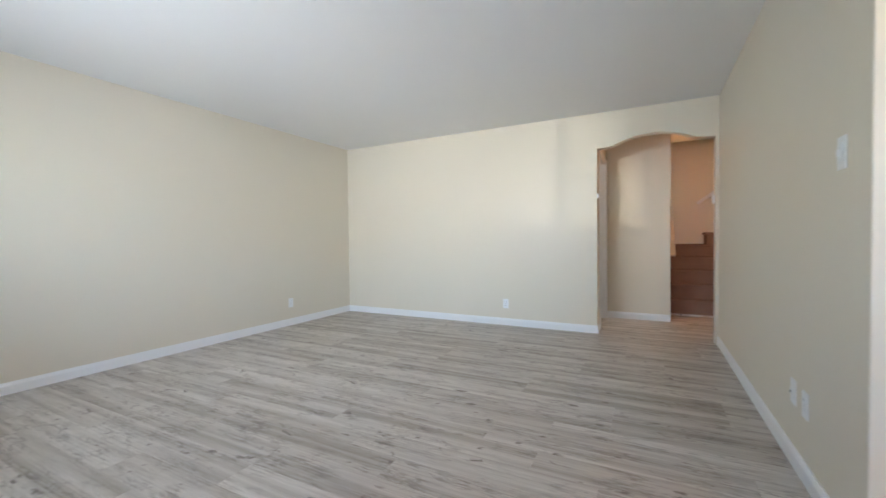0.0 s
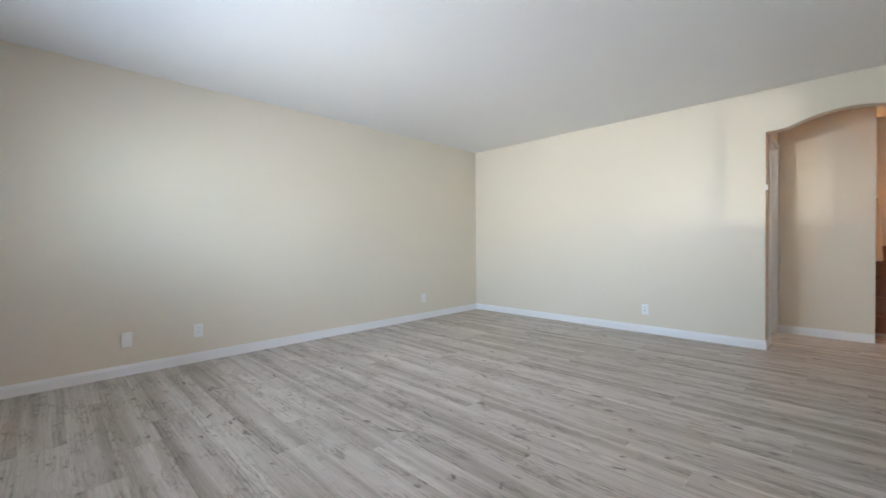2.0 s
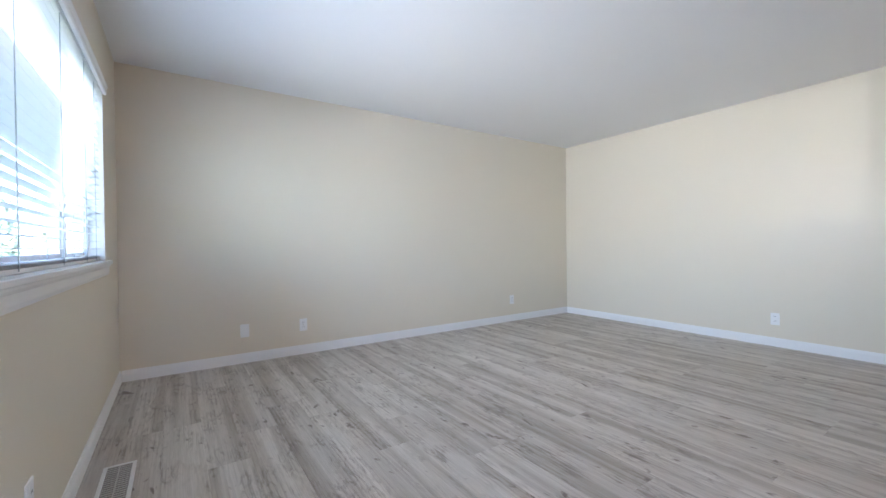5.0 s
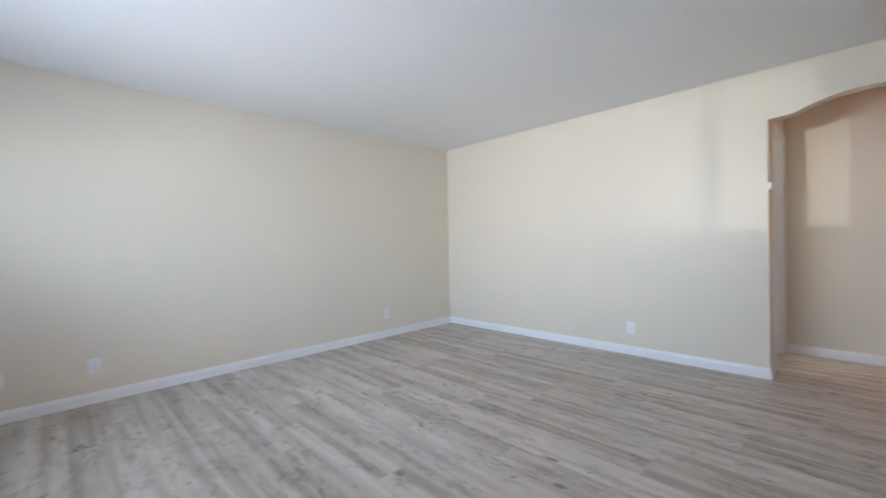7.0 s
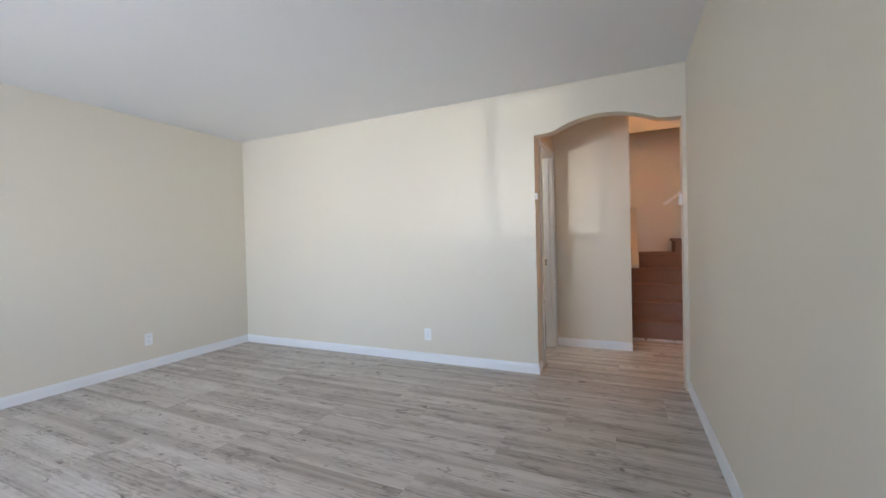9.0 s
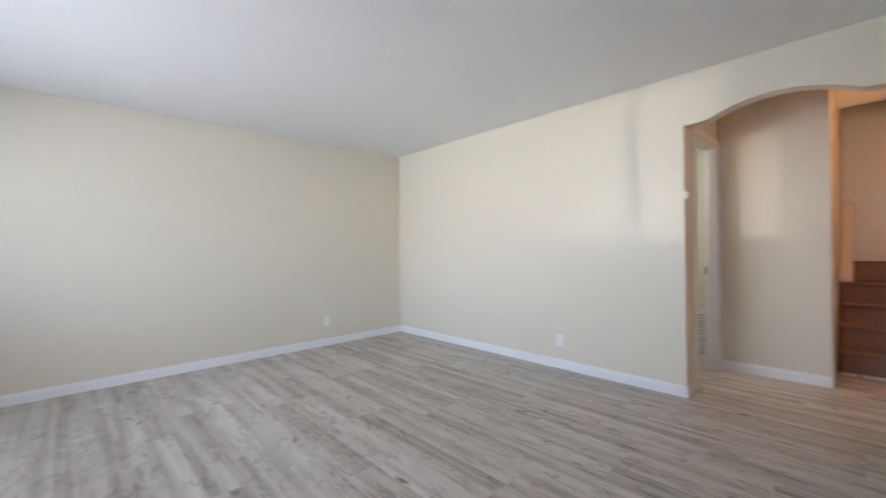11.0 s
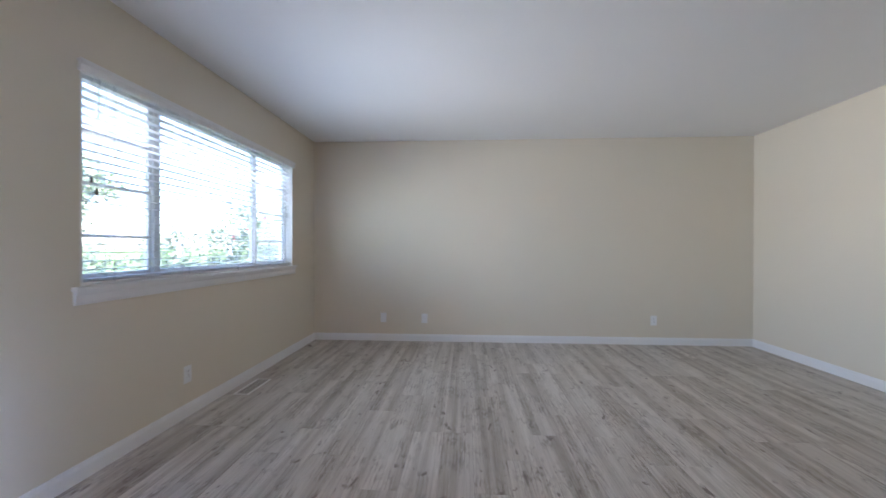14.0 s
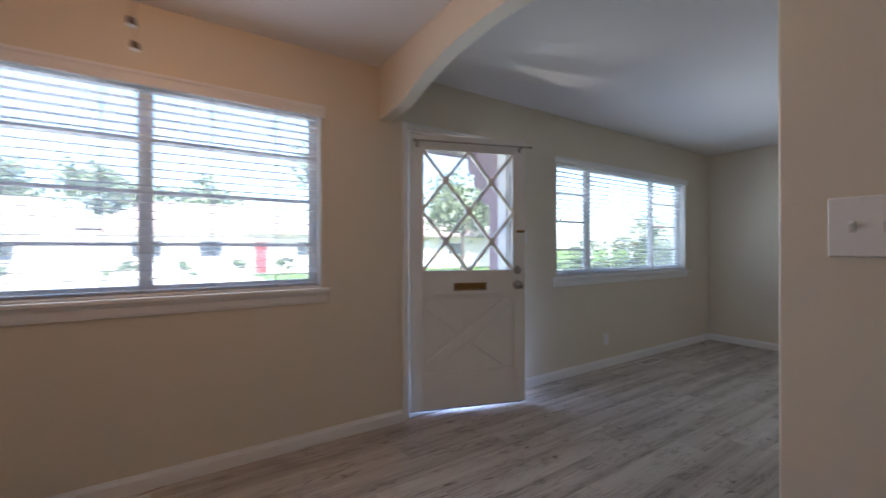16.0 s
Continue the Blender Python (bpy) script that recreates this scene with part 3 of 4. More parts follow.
for z in (0.890, 0.900, 0.910):
    part("ridge", boxes(((0.355, -0.0048, z - 0.002), (0.576, -0.003, z + 0.002)), bev=0.0008), BRASS, slot)


def knob_bm(prof, m):
    bm = lathe(prof)
    bmesh.ops.transform(bm, matrix=m, verts=bm.verts[:])
    return bm


KX = DW - 0.068
inward = Matrix.Rotation(radians(90), 4, "X")
part("door_knob", knob_bm([(0.036, 0), (0.036, 0.004), (0.031, 0.008), (0.013, 0.012), (0.011, 0.026), (0.018, 0.033), (0.026, 0.042), (0.028, 0.053), (0.024, 0.062), (0.012, 0.066)], Matrix.Translation((KX, 0, 0.905)) @ inward), STEEL, door, "satin nickel knob", smooth=True)
bolt = part("deadbolt", knob_bm([(0.034, 0), (0.034, 0.008), (0.030, 0.015), (0.022, 0.018), (0.008, 0.018)], Matrix.Translation((KX, 0, 1.020)) @ inward), STEEL, door, "dark metal deadbolt", smooth=True)
part("thumb_turn", boxes(((KX - 0.004, -0.034, 1.006), (KX + 0.004, -0.018, 1.034)), bev=0.002), STEEL, bolt)
part("latch_plate", boxes(((DW - 0.075, -0.006, 1.308), (DW - 0.008, 0, 1.328)), bev=0.002), BRASS, door, "small brass night latch")
rod = part("curtain_rod", tube((0.035, -0.045, 1.964), (DW + 0.02, -0.045, 1.964), 0.0065, seg=10), STEEL, door, "thin grey curtain rod")
part("finial", tube((0.028, -0.045, 1.964), (0.036, -0.045, 1.964), 0.014, seg=12, bev=0.003), STEEL, rod)
part("finial", tube((DW + 0.018, -0.045, 1.964), (DW + 0.032, -0.045, 1.964), 0.013, seg=12, bev=0.003), STEEL, rod)
for x in (0.06, DW - 0.05):
    part("bracket", boxes(((x - 0.008, -0.052, 1.947), (x + 0.008, 0, 1.959)), ((x - 0.010, -0.003, 1.926), (x + 0.010, 0, 1.972)), bev=0.001), STEEL, rod)
for z in (0.33, 1.06, 1.80):
    h = part("hinge", boxes(((-0.040, 0.002, z), (0.0, 0.005, z + 0.095)), bev=0.0008), DOORWHITE, door, "painted butt hinge")
    part("pin", tube((-0.018, -0.001, z - 0.004), (-0.018, -0.001, z + 0.099), 0.006, seg=8), DOORWHITE, h)
part("door_sweep", boxes(((0.01, 0.012, -0.010), (DW - 0.01, 0.018, 0.0))), DARKSLOT, door, "dark rubber sweep")


# ---------------------------------------------------------------- plates, sensors, vents
def wall_plate(name, label, m, style, group=""):
    """A cover plate in its own plane: x across, z up, the room on the -y side."""
    wide = 0.118 if style == "toggles" else 0.072
    top = thing(name, label, {"duplex": "outlet", "blank": "wall plate", "toggles": "light switch", "rocker": "light switch", "jack": "wall jack"}[style], group, m=m)
    part("cover_plate", boxes(((-wide / 2, -0.006, -0.058), (wide / 2, 0, 0.058)), bev=0.003, seg=2), PLASTIC, top)
    if style == "duplex":
        for z in (-0.021, 0.021):
            f = part("receptacle", tube((0, -0.0085, z), (0, -0.004, z), 0.0165, seg=16, bev=0.001), PLASTIC, top)
            for x in (-0.006, 0.006):
                part("slot", boxes(((x - 0.0012, -0.0089, z - 0.002), (x + 0.0012, -0.0084, z + 0.007))), DARKSLOT, f)
        part("screw", tube((0, -0.0075, 0), (0, -0.005, 0), 0.003, seg=8), STEEL, top)
    elif style == "blank":
        for z in (-0.042, 0.042):
            part("screw", tube((0, -0.0068, z), (0, -0.005, z), 0.003, seg=8), PLASTIC, top)
    elif style == "toggles":
        for x in (-0.023, 0.023):
            part("bezel", boxes(((x - 0.0046, -0.0066, -0.0105), (x + 0.0046, -0.005, 0.0105)), bev=0.0006), PLASTIC, top)
            # Second, grey plate: shade round the toggle put in as colour.
            part("bezel", boxes(((x - 0.0052, -0.0064, -0.0115), (x + 0.0052, -0.0055, 0.0108))), VENTDARK, top, "grey backing, paints the shade round the toggle")
            part("slot", boxes(((x - 0.0030, -0.0069, -0.0095), (x + 0.0030, -0.0064, -0.004))), VENTDARK, top)
            t = part("toggle", prism([(-0.004, -0.005), (-0.004, 0.005), (-0.018, 0.011), (-0.020, 0.006)], "x", x - 0.0027, x + 0.0027), PLASTIC, top)
            for z in (-0.030, 0.030):
                part("screw", tube((x, -0.0066, z), (x, -0.005, z), 0.0030, seg=10), PLASTIC, top)
    elif style == "rocker":
        part("dial", boxes(((-0.018, -0.012, -0.034), (0.018, -0.005, 0.034)), bev=0.002), PLASTIC, top)
        part("slider", boxes(((-0.005, -0.018, -0.012), (0.005, -0.011, 0.010)), bev=0.001), PLASTIC, top)
    elif style == "jack":
        part("socket", boxes(((-0.012, -0.014, -0.014), (0.012, -0.005, 0.014)), bev=0.002), PLASTIC, top)
        part("port", boxes(((-0.006, -0.0148, -0.005), (0.006, -0.0138, 0.006))), DARKSLOT, top)
    return top


wall_plate("wall_plate", "blank white cover plate low on the wall", pose(0.865, -0.0002, 0.284), "blank")
wall_plate("outlet", "white duplex outlet low on the cream wall", pose(1.37, -0.0002, 0.278), "duplex", "outlets")
wall_plate("outlet", "white duplex outlet low on the cream wall", pose(4.079, -0.0002, 0.286), "duplex", "outlets")
wall_plate("outlet", "white duplex outlet low on the cream wall", pose(XE - 0.0002, -2.485, 0.267, 0, 0, -90), "duplex", "outlets")
wall_plate("outlet", "white duplex outlet under the wide window", pose(0.0002, -2.247, 0.283, 0, 0, 90), "duplex", "outlets")
wall_plate("outlet", "white duplex outlet low on the stub wall", pose(2.715, YS + 0.0002, 0.335, 0, 0, 180), "duplex", "outlets")
wall_plate("wall_jack", "white wall jack plate with a small socket", pose(2.875, YS + 0.0002, 0.340, 0, 0, 180), "jack")
wall_plate("dimmer_switch", "white slide dimmer switch on the stub wall", pose(2.37, YS + 0.0002, 1.352, 0, 0, 180), "rocker")
wall_plate("dimmer_switch", "white slide dimmer switch beside the front door", pose(0.0002, -3.40, 1.302, 0, 0, 90), "rocker")
wall_plate("light_switch", "white plate with two toggle switches", pose(2.307, YB - 0.0002, 1.249), "toggles")


def gate_sensor(m, label, wide, tall):
    top = thing("wall_sensor", label, "sensor", "sensors in the arch", m=m)
    part("housing", boxes(((-wide / 2, -0.022, -tall / 2), (wide / 2, 0, tall / 2)), bev=0.005, seg=2), PLASTIC, top)
    part("face", boxes(((-wide / 2 + 0.008, -0.0245, -tall / 2 + 0.010), (wide / 2 - 0.008, -0.021, tall / 2 - 0.010)), bev=0.001), TRIM, top)


gate_sensor(pose(XE + 0.016, AY1 - 0.0002, 1.531), "small white sensor box at the edge of the arch", 0.032, 0.058)
gate_sensor(pose(XE + 0.05, AY0 - 0.0002, 1.435, 0, 0, 180), "white sensor box inside the arch jamb", 0.06, 0.085)


def floor_vent(label, x0, x1, y0, y1):
    top = thing("floor_vent", label, "floor vent", "floor vents", m=pose((x0 + x1) / 2, (y0 + y1) / 2, 0))
    a, c = (x1 - x0) / 2, (y1 - y0) / 2
    part("frame", boxes(((-a, -c, 0), (-a + 0.016, c, 0.006)), ((a - 0.016, -c, 0), (a, c, 0.006)), ((-a + 0.016, -c, 0), (a - 0.016, -c + 0.016, 0.006)), ((-a + 0.016, c - 0.016, 0), (a - 0.016, c, 0.006)), bev=0.0015), VENTMETAL, top, "pale metal frame")
    part("well", boxes(((-a + 0.016, -c + 0.016, 0.0003), (a - 0.016, c - 0.016, 0.0012))), WELL, top)
    me = mesh_of("louvre", boxes(((-a + 0.016, -0.0028, 0.0014), (a - 0.016, 0.0028, 0.0050))), VENTDARK)
    k = 18
    for i in range(k):
        part("louvre", me, VENTDARK, top, m=pose(0, -c + 0.016 + (2 * c - 0.022) * (i + 0.5) / k, 0))
    part("rib", boxes(((-0.003, -c + 0.016, 0.0052), (0.003, c - 0.016, 0.0058))), VENTDARK, top)


floor_vent("brown and white metal floor vent under the window", 0.079, 0.203, -1.855, -1.492)
floor_vent("metal floor vent by the dining room wall", 0.060, 0.185, -6.36, -6.005)

# ---------------------------------------------------------------- ceiling light with two pull chains (dining room)
FOB, FOB2 = (1.143, -5.993, 1.758), (1.185, -5.997, 1.801)
fix = thing("ceiling_light", "small ceiling light with two hanging pull chains", "ceiling light", m=pose(FOB[0], FOB[1], H))
part("canopy", knob_bm([(0.075, 0), (0.075, -0.012), (0.060, -0.030), (0.020, -0.040)], Matrix()), VENTMETAL, fix, smooth=True)
part("socket", tube((0, 0, -0.14), (0, 0, -0.04), 0.018, seg=12), VENTMETAL, fix)
BULB = bpy.data.materials.new("warm_bulb")
BULB.use_nodes = True
BULB.node_tree.nodes["Principled BSDF"].inputs["Emission Color"].default_value = (*WARM, 1)
BULB.node_tree.nodes["Principled BSDF"].inputs["Emission Strength"].default_value = 1.5
part("bulb", knob_bm([(0.012, -0.14), (0.016, -0.16), (0.030, -0.19), (0.030, -0.215), (0.016, -0.24), (0.004, -0.245)], Matrix()), BULB, fix, smooth=True)
for dx, dy, low in ((0.0, 0.0, FOB[2]), (FOB2[0] - FOB[0], FOB2[1] - FOB[1], FOB2[2])):
    ch = part("pull_chain", tube((dx + 0.02, dy + 0.02, low - H), (dx * 0.5 + 0.02, dy * 0.5 + 0.02, -0.05), 0.0009, seg=5), STEEL, fix)
    part("fob", tube((dx + 0.02, dy + 0.02, low - H - 0.018), (dx + 0.02, dy + 0.02, low - H), 0.010, 0.0085, seg=12, bev=0.0015), FOBWOOD, ch)
    part("fob_cap", tube((dx + 0.02, dy + 0.02, low - H - 0.0215), (dx + 0.02, dy + 0.02, low - H - 0.0185), 0.009, seg=12, bev=0.001), PLASTIC, ch)

# ---------------------------------------------------------------- stairs
stairs = thing("staircase", "carpeted brown staircase turning at the wall", "staircase", kind="structure", m=pose(6.75, -4.8, 0))
tops = (0.215, 0.40, 0.585, 0.765, 0.95)
for i, z in enumerate(tops):
    x0 = 0.25 * i
    x1 = 0.25 * (i + 1) if i < 4 else 1.40
    part("step", boxes(((x0, -0.498, 0), (x1 - 0.0004, 0.488, z - 0.035)), ((x0 - 0.022, -0.498, z - 0.035), (x1 - 0.0004 - (0.022 if i < 4 else 0), 0.488, z)), bev=0.012, seg=2), CARPET, stairs)
for j in range(6):
    z = 1.13 + 0.18 * j
    y1 = -0.035 - 0.25 * j
    part("step", boxes(((0.98, y1 - 0.25, z - 0.19), (1.40, y1, z - 0.035)), ((0.98, y1 - 0.25, z - 0.035), (1.40, y1 + 0.022, z)), bev=0.012, seg=2), CARPET, stairs)
part("base_shoe", boxes(((-0.020, -0.498, 0), (-0.0005, 0.488, 0.022)), bev=0.004), PLANK, stairs, "wooden shoe moulding")


def rail(name, a, c, wide, tall, label):
    """A sloping handrail of rectangular section with brackets to the wall."""
    a, c = Vector(a), Vector(c)
    d = c - a
    top = thing(name, label, "handrail", m=Matrix.Translation(a))
    m = d.to_track_quat("X", "Z").to_matrix().to_4x4()
    bm = boxes(((0, -wide / 2, -tall / 2), (d.length, wide / 2, tall / 2)), bev=0.008, seg=2)
    part("rail", bm, RAILWOOD if wide > 0.06 else TRIM, top, m=m)
    return top, d


r1, d1 = rail("handrail", (7.12, -4.3535, 0.80), (8.05, -4.3535, 1.56), 0.085, 0.05, "cream painted handrail sloping up the stair wall")
r2, d2 = rail("handrail", (8.095, -4.74, 1.60), (8.095, -6.2, 2.66), 0.045, 0.05, "thin white handrail on the wall at the turn")
for k in (0.12, 0.7):
    part("bracket", boxes(((-0.01, -0.012, -0.05), (0.054, 0.012, -0.03)), bev=0.002), STEEL, r2, m=Matrix.Translation(d2 * k))

# heater grille in the back room
grille = thing("wall_grille", "white louvred grille at the foot of a back room wall", "grille", m=pose(7.4998, -3.12, 0, 0, 0, -90))
part("frame", boxes(((-0.17, -0.03, 0), (0.17, 0, 0.02)), ((-0.17, -0.03, 0.30), (0.17, 0, 0.36)), ((-0.17, -0.03, 0.02), (-0.15, 0, 0.30)), ((0.15, -0.03, 0.02), (0.17, 0, 0.30)), bev=0.003), TRIM, grille)
part("back", boxes(((-0.15, -0.008, 0.02), (0.15, -0.002, 0.30))), VENTDARK, grille)
for k in range(7):
    part("slat", boxes(((-0.15, -0.024, -0.002), (0.15, -0.004, 0.004))), TRIM, grille, m=pose(0, 0, 0.045 + 0.038 * k, 25, 0, 0))

# ---------------------------------------------------------------- outdoors
GZ = -0.32
structure("ground", boxes(((-900, -900, GZ - 0.5), (900, 900, GZ - 0.06))), GRASS, "green lawn and far ground", "ground")
structure("porch_slab", boxes(((-2.1, -5.2, GZ - 0.06), (-WT - 0.052, -3.0, -0.06)), bev=0.01), CONCRETE, "grey concrete porch slab", "porch")
structure("driveway", boxes(((-5.0, -12.5, GZ - 0.06), (-WT - 0.3, -5.3, GZ + 0.0)), ((-5.0, -4.9, GZ - 0.06), (-2.1, -3.75, GZ - 0.002)), bev=0.01), PAVING, "pale concrete driveway and path", "driveway")
structure("pavement", boxes(((-6.3, -80, GZ - 0.06), (-5.0, 80, GZ + 0.004)), bev=0.01), PAVING, "pale concrete pavement with a kerb", "pavement")
structure("gutter", boxes(((-6.9, -80, GZ - 0.06), (-6.3, 80, GZ - 0.045)), bev=0.004), CONCRETE, "grey concrete gutter along the kerb", "gutter")
structure("road", boxes(((-15.4, -80, GZ - 0.06), (-6.9, 80, GZ - 0.05))), ASPHALT, "grey asphalt road", "road")
structure("pavement_far", boxes(((-17.0, -80, GZ - 0.06), (-15.4, 80, GZ + 0.004)), bev=0.01), PAVING, "pale pavement across the road", "pavement")
structure("driveway_far", boxes(((-25.9, -14.0, GZ - 0.06), (-17.0, -2.4, GZ + 0.002)), bev=0.01), PAVING, "pale concrete driveway before the far house", "driveway")
structure("wall_outside", boxes(((-WT - 0.06, YEND - 0.12, GZ - 0.06), (-WT - 0.0005, YEND - 0.02, H + 0.6)), ((-WT - 0.06, YEND, -0.38), (-WT - 0.0005, D1[0] - 0.06, W2[2] - 0.03)), ((-WT - 0.06, D1[1] + 0.06, -0.38), (-WT - 0.0005, 0.15, W1[2] - 0.03))), STUCCO, "stucco outside face of the house", "wall")
# Out of view: added to keep sun off the rooms and shade the front.
structure("roof", prism([(-0.40, H + 0.20), (-0.40, H + 0.30), (4.0, 5.3), (8.6, H + 0.9), (8.6, H + 0.5), (4.0, 5.0), (0.0, H + 0.26), (-0.15, H + 0.2)], "y", YEND - 0.5, 0.6), ROOFTILE, "unseen brown shingled roof with a low eave, added to block the sun", "roof")

# door surround outside: pilaster and scalloped bracket under a small hood
hood = thing("door_surround", "mauve painted pilaster with a scalloped bracket and hood", "door surround", m=pose(-WT - 0.062, -3.56, 0))
part("pilaster", boxes(((-0.05, 0.0, GZ - 0.06), (0, 0.14, 2.35)), bev=0.006), MAUVE, hood)
part("pilaster_edge", boxes(((-0.062, 0.045, GZ - 0.06), (-0.0505, 0.095, 2.35)), bev=0.003), TRIM, hood, "white stripe")
scallop = [(-0.051, 1.55), (-0.10, 1.58)]
for cx, cz, r in ((-0.14, 1.70, 0.085), (-0.24, 1.86, 0.085), (-0.34, 2.00, 0.08)):
    scallop += [(cx + r * math.cos(t), cz + r * math.sin(t)) for t in [radians(a) for a in (290, 260, 230, 200, 170)]]
scallop += [(-0.43, 2.14), (-0.051, 2.14)]
part("bracket", prism(scallop, "y", 0.03, 0.11), MAUVE, hood)
part("hood_board", boxes(((-0.52, -1.05, 2.14), (0, 0.20, 2.20)), bev=0.006), MAROON, hood, "dark maroon underside")
part("hood_fascia", boxes(((-0.55, -1.05, 2.12), (-0.5205, 0.20, 2.26)), bev=0.004), MAUVE, hood)


def leaves(bm, rng, centre, radius, count, size, squash=1.0, hollow=0.35):
    """Many small folded leaves in an uneven cloud of clumps."""
    clumps = []
    for _ in range(max(6, count // 60)):
        d = Vector((rng.gauss(0, 1), rng.gauss(0, 1), rng.gauss(0, 1))).normalized()
        clumps.append(Vector(centre) + Vector((d.x, d.y, d.z * squash)) * radius * rng.uniform(hollow, 1.0))
    for _ in range(count):
        c = rng.choice(clumps)
        p = c + Vector((rng.gauss(0, 1), rng.gauss(0, 1), rng.gauss(0, 0.8))) * radius * 0.17
        s = size * rng.uniform(0.6, 1.35)
        q = Euler((rng.uniform(-1.2, 1.2), rng.uniform(-1.2, 1.2), rng.uniform(0, 6.28))).to_matrix()
        v = [bm.verts.new(p + q @ Vector(w)) for w in ((0, -s, 0), (s * 0.5, 0, s * 0.12), (0, s, 0), (-s * 0.5, 0, s * 0.12))]
        bm.faces.new((v[0], v[1], v[2]))
        bm.faces.new((v[0], v[2], v[3]))
    return bm


def tree(seed, x, y, height, crown, count, size, label):
    rng = random.Random(seed)
    top = thing("tree", label, "tree", m=pose(x, y, GZ - 0.06))
    trunk = tube((0, 0, 0), (0.05, 0.02, height * 0.45), 0.05 * height / 2, 0.028 * height / 2, seg=10)
    for k in range(6):
        a = k * 1.05 + rng.uniform(-0.3, 0.3)
        z = height * rng.uniform(0.32, 0.45)
        tube((0.04, 0.02, z), (math.cos(a) * crown * 0.75, math.sin(a) * crown * 0.75, height * rng.uniform(0.6, 0.85)), 0.018 * height / 2, 0.004 * height, seg=6, bm=trunk)
    part("trunk", trunk, BARK, top)
    part("crown", leaves(bmesh.new(), rng, (0, 0, height - crown * 0.75), crown, count, size, 0.75), LEAF, top)
    return top


tree(3, -18.0, 9.0, 6.2, 2.6, 3600, 0.17, "leafy green street tree on the lawn")
tree(4, -22.0, 16.5, 7.0, 2.9, 2000, 0.22, "leafy green tree farther along the road")
tree(5, -39.0, -17.5, 8.0, 3.2, 1600, 0.32, "tall green tree behind the far houses")
tree(6, -40.0, -10.5, 8.6, 3.4, 1600, 0.32, "tall green tree behind the far houses")
tree(7, -41.0, -3.5, 8.2, 3.0, 1600, 0.32, "tall green tree behind the far houses")
tree(8, -38.0, 8.5, 13.0, 4.8, 3000, 0.36, "tall green tree behind the far houses")


def shrub(seed, x, y, r, height, count, size, label, flowers=0, group="shrubs by the window"):
    rng = random.Random(seed)
    top = thing("shrub", label, "shrub", group, m=pose(x, y, GZ - 0.06))
    stems = bmesh.new()
    for k in range(9):
        a = k * 0.7
        tube((0.03 * math.cos(a), 0.03 * math.sin(a), 0), (math.cos(a) * r * 0.6, math.sin(a) * r * 0.6, height * rng.uniform(0.6, 0.9)), 0.012, 0.004, seg=5, bm=stems)
    part("stems", stems, BARK, top)
    part("foliage", leaves(bmesh.new(), rng, (0, 0, height * 0.58), r, count, size, height * 0.5 / r, 0.2), LEAF2, top)
    for k in range(flowers):
        c = Vector((rng.uniform(-0.5, 0.5) * r, rng.uniform(-0.6, 0.6) * r, height * rng.uniform(0.75, 1.0)))
        part("flower", leaves(bmesh.new(), rng, c, 0.05, 24, 0.035, 1, 0.1), PETAL, top, "red flower")
    return top


shrub(11, -1.95, -1.1, 0.55, 1.40, 4600, 0.034, "low green shrub with a red flower outside the window", 1)
shrub(12, -2.05, 0.3, 0.62, 1.60, 5200, 0.036, "leafy green shrub outside the window")
shrub(13, -1.75, 1.75, 0.75, 2.10, 6000, 0.038, "leafy green shrub with red flowers outside the window", 3)
shrub(15, -2.4, 5.0, 0.95, 2.55, 3000, 0.05, "tall green shrub beside the house")

for k, (y, r, h) in enumerate(((-8.6, 0.8, 1.0), (-5.6, 0.7, 0.9), (-2.9, 0.7, 1.1), (-0.3, 0.6, 0.95), (-13.5, 0.8, 1.0), (-15.6, 0.7, 0.9))):
    shrub(30 + k, -24.6, y, r, h, 380, 0.10, "small yellow-green shrub before the far house", 0, "shrubs across the road")


def fence(y, posts, top_z, label):
    """A white garden fence at right angles to the house: posts with caps, two rails, and a lath gate at the house end."""
    top = thing("garden_fence", label, "fence", m=pose(0, y, GZ - 0.06))
    h = top_z - GZ + 0.06
    for x in posts:
        p = part("post", boxes(((x - 0.045, -0.045, 0), (x + 0.045, 0.045, h)), bev=0.006), TRIM, top)
        part("cap", boxes(((x - 0.06, -0.06, h), (x + 0.06, 0.06, h + 0.03)), bev=0.008), TRIM, p)
    for z in (0.55, h - 0.25):
        part("rail", boxes(((posts[-1], -0.02, z), (posts[0], 0.02, z + 0.08)), bev=0.004), TRIM, top)
    gate = thing("garden_gate", "white lath gate between the house and the fence", "gate", m=pose(0, y, GZ - 0.06))
    a, c = posts[0] + 0.06, -WT - 0.12
    part("gate_frame", boxes(((a, -0.02, 0.1), (a + 0.07, 0.02, h)), ((c - 0.07, -0.02, 0.1), (c, 0.02, h)), ((a + 0.07, -0.02, h - 0.07), (c - 0.07, 0.02, h)), ((a + 0.07, -0.02, 0.1), (c - 0.07, 0.02, 0.17)), bev=0.004), TRIM, gate)
    for k in range(1, 4):
        x = a + (c - a) * k / 4
        part("upright", boxes(((x - 0.018, -0.012, 0.17), (x + 0.018, 0.012, h - 0.07)), bev=0.003), TRIM, gate)
    for k in range(1, 9):
        z = 0.17 + (h - 0.24) * k / 9
        part("crossbar", boxes(((a + 0.07, 0.0125, z - 0.016), (c - 0.07, 0.026, z + 0.016)), bev=0.003), TRIM, gate)


fence(3.0, (-1.15, -1.75, -2.35, -2.95, -3.5, -4.05), 1.62, "white post and rail garden fence behind the shrubs")


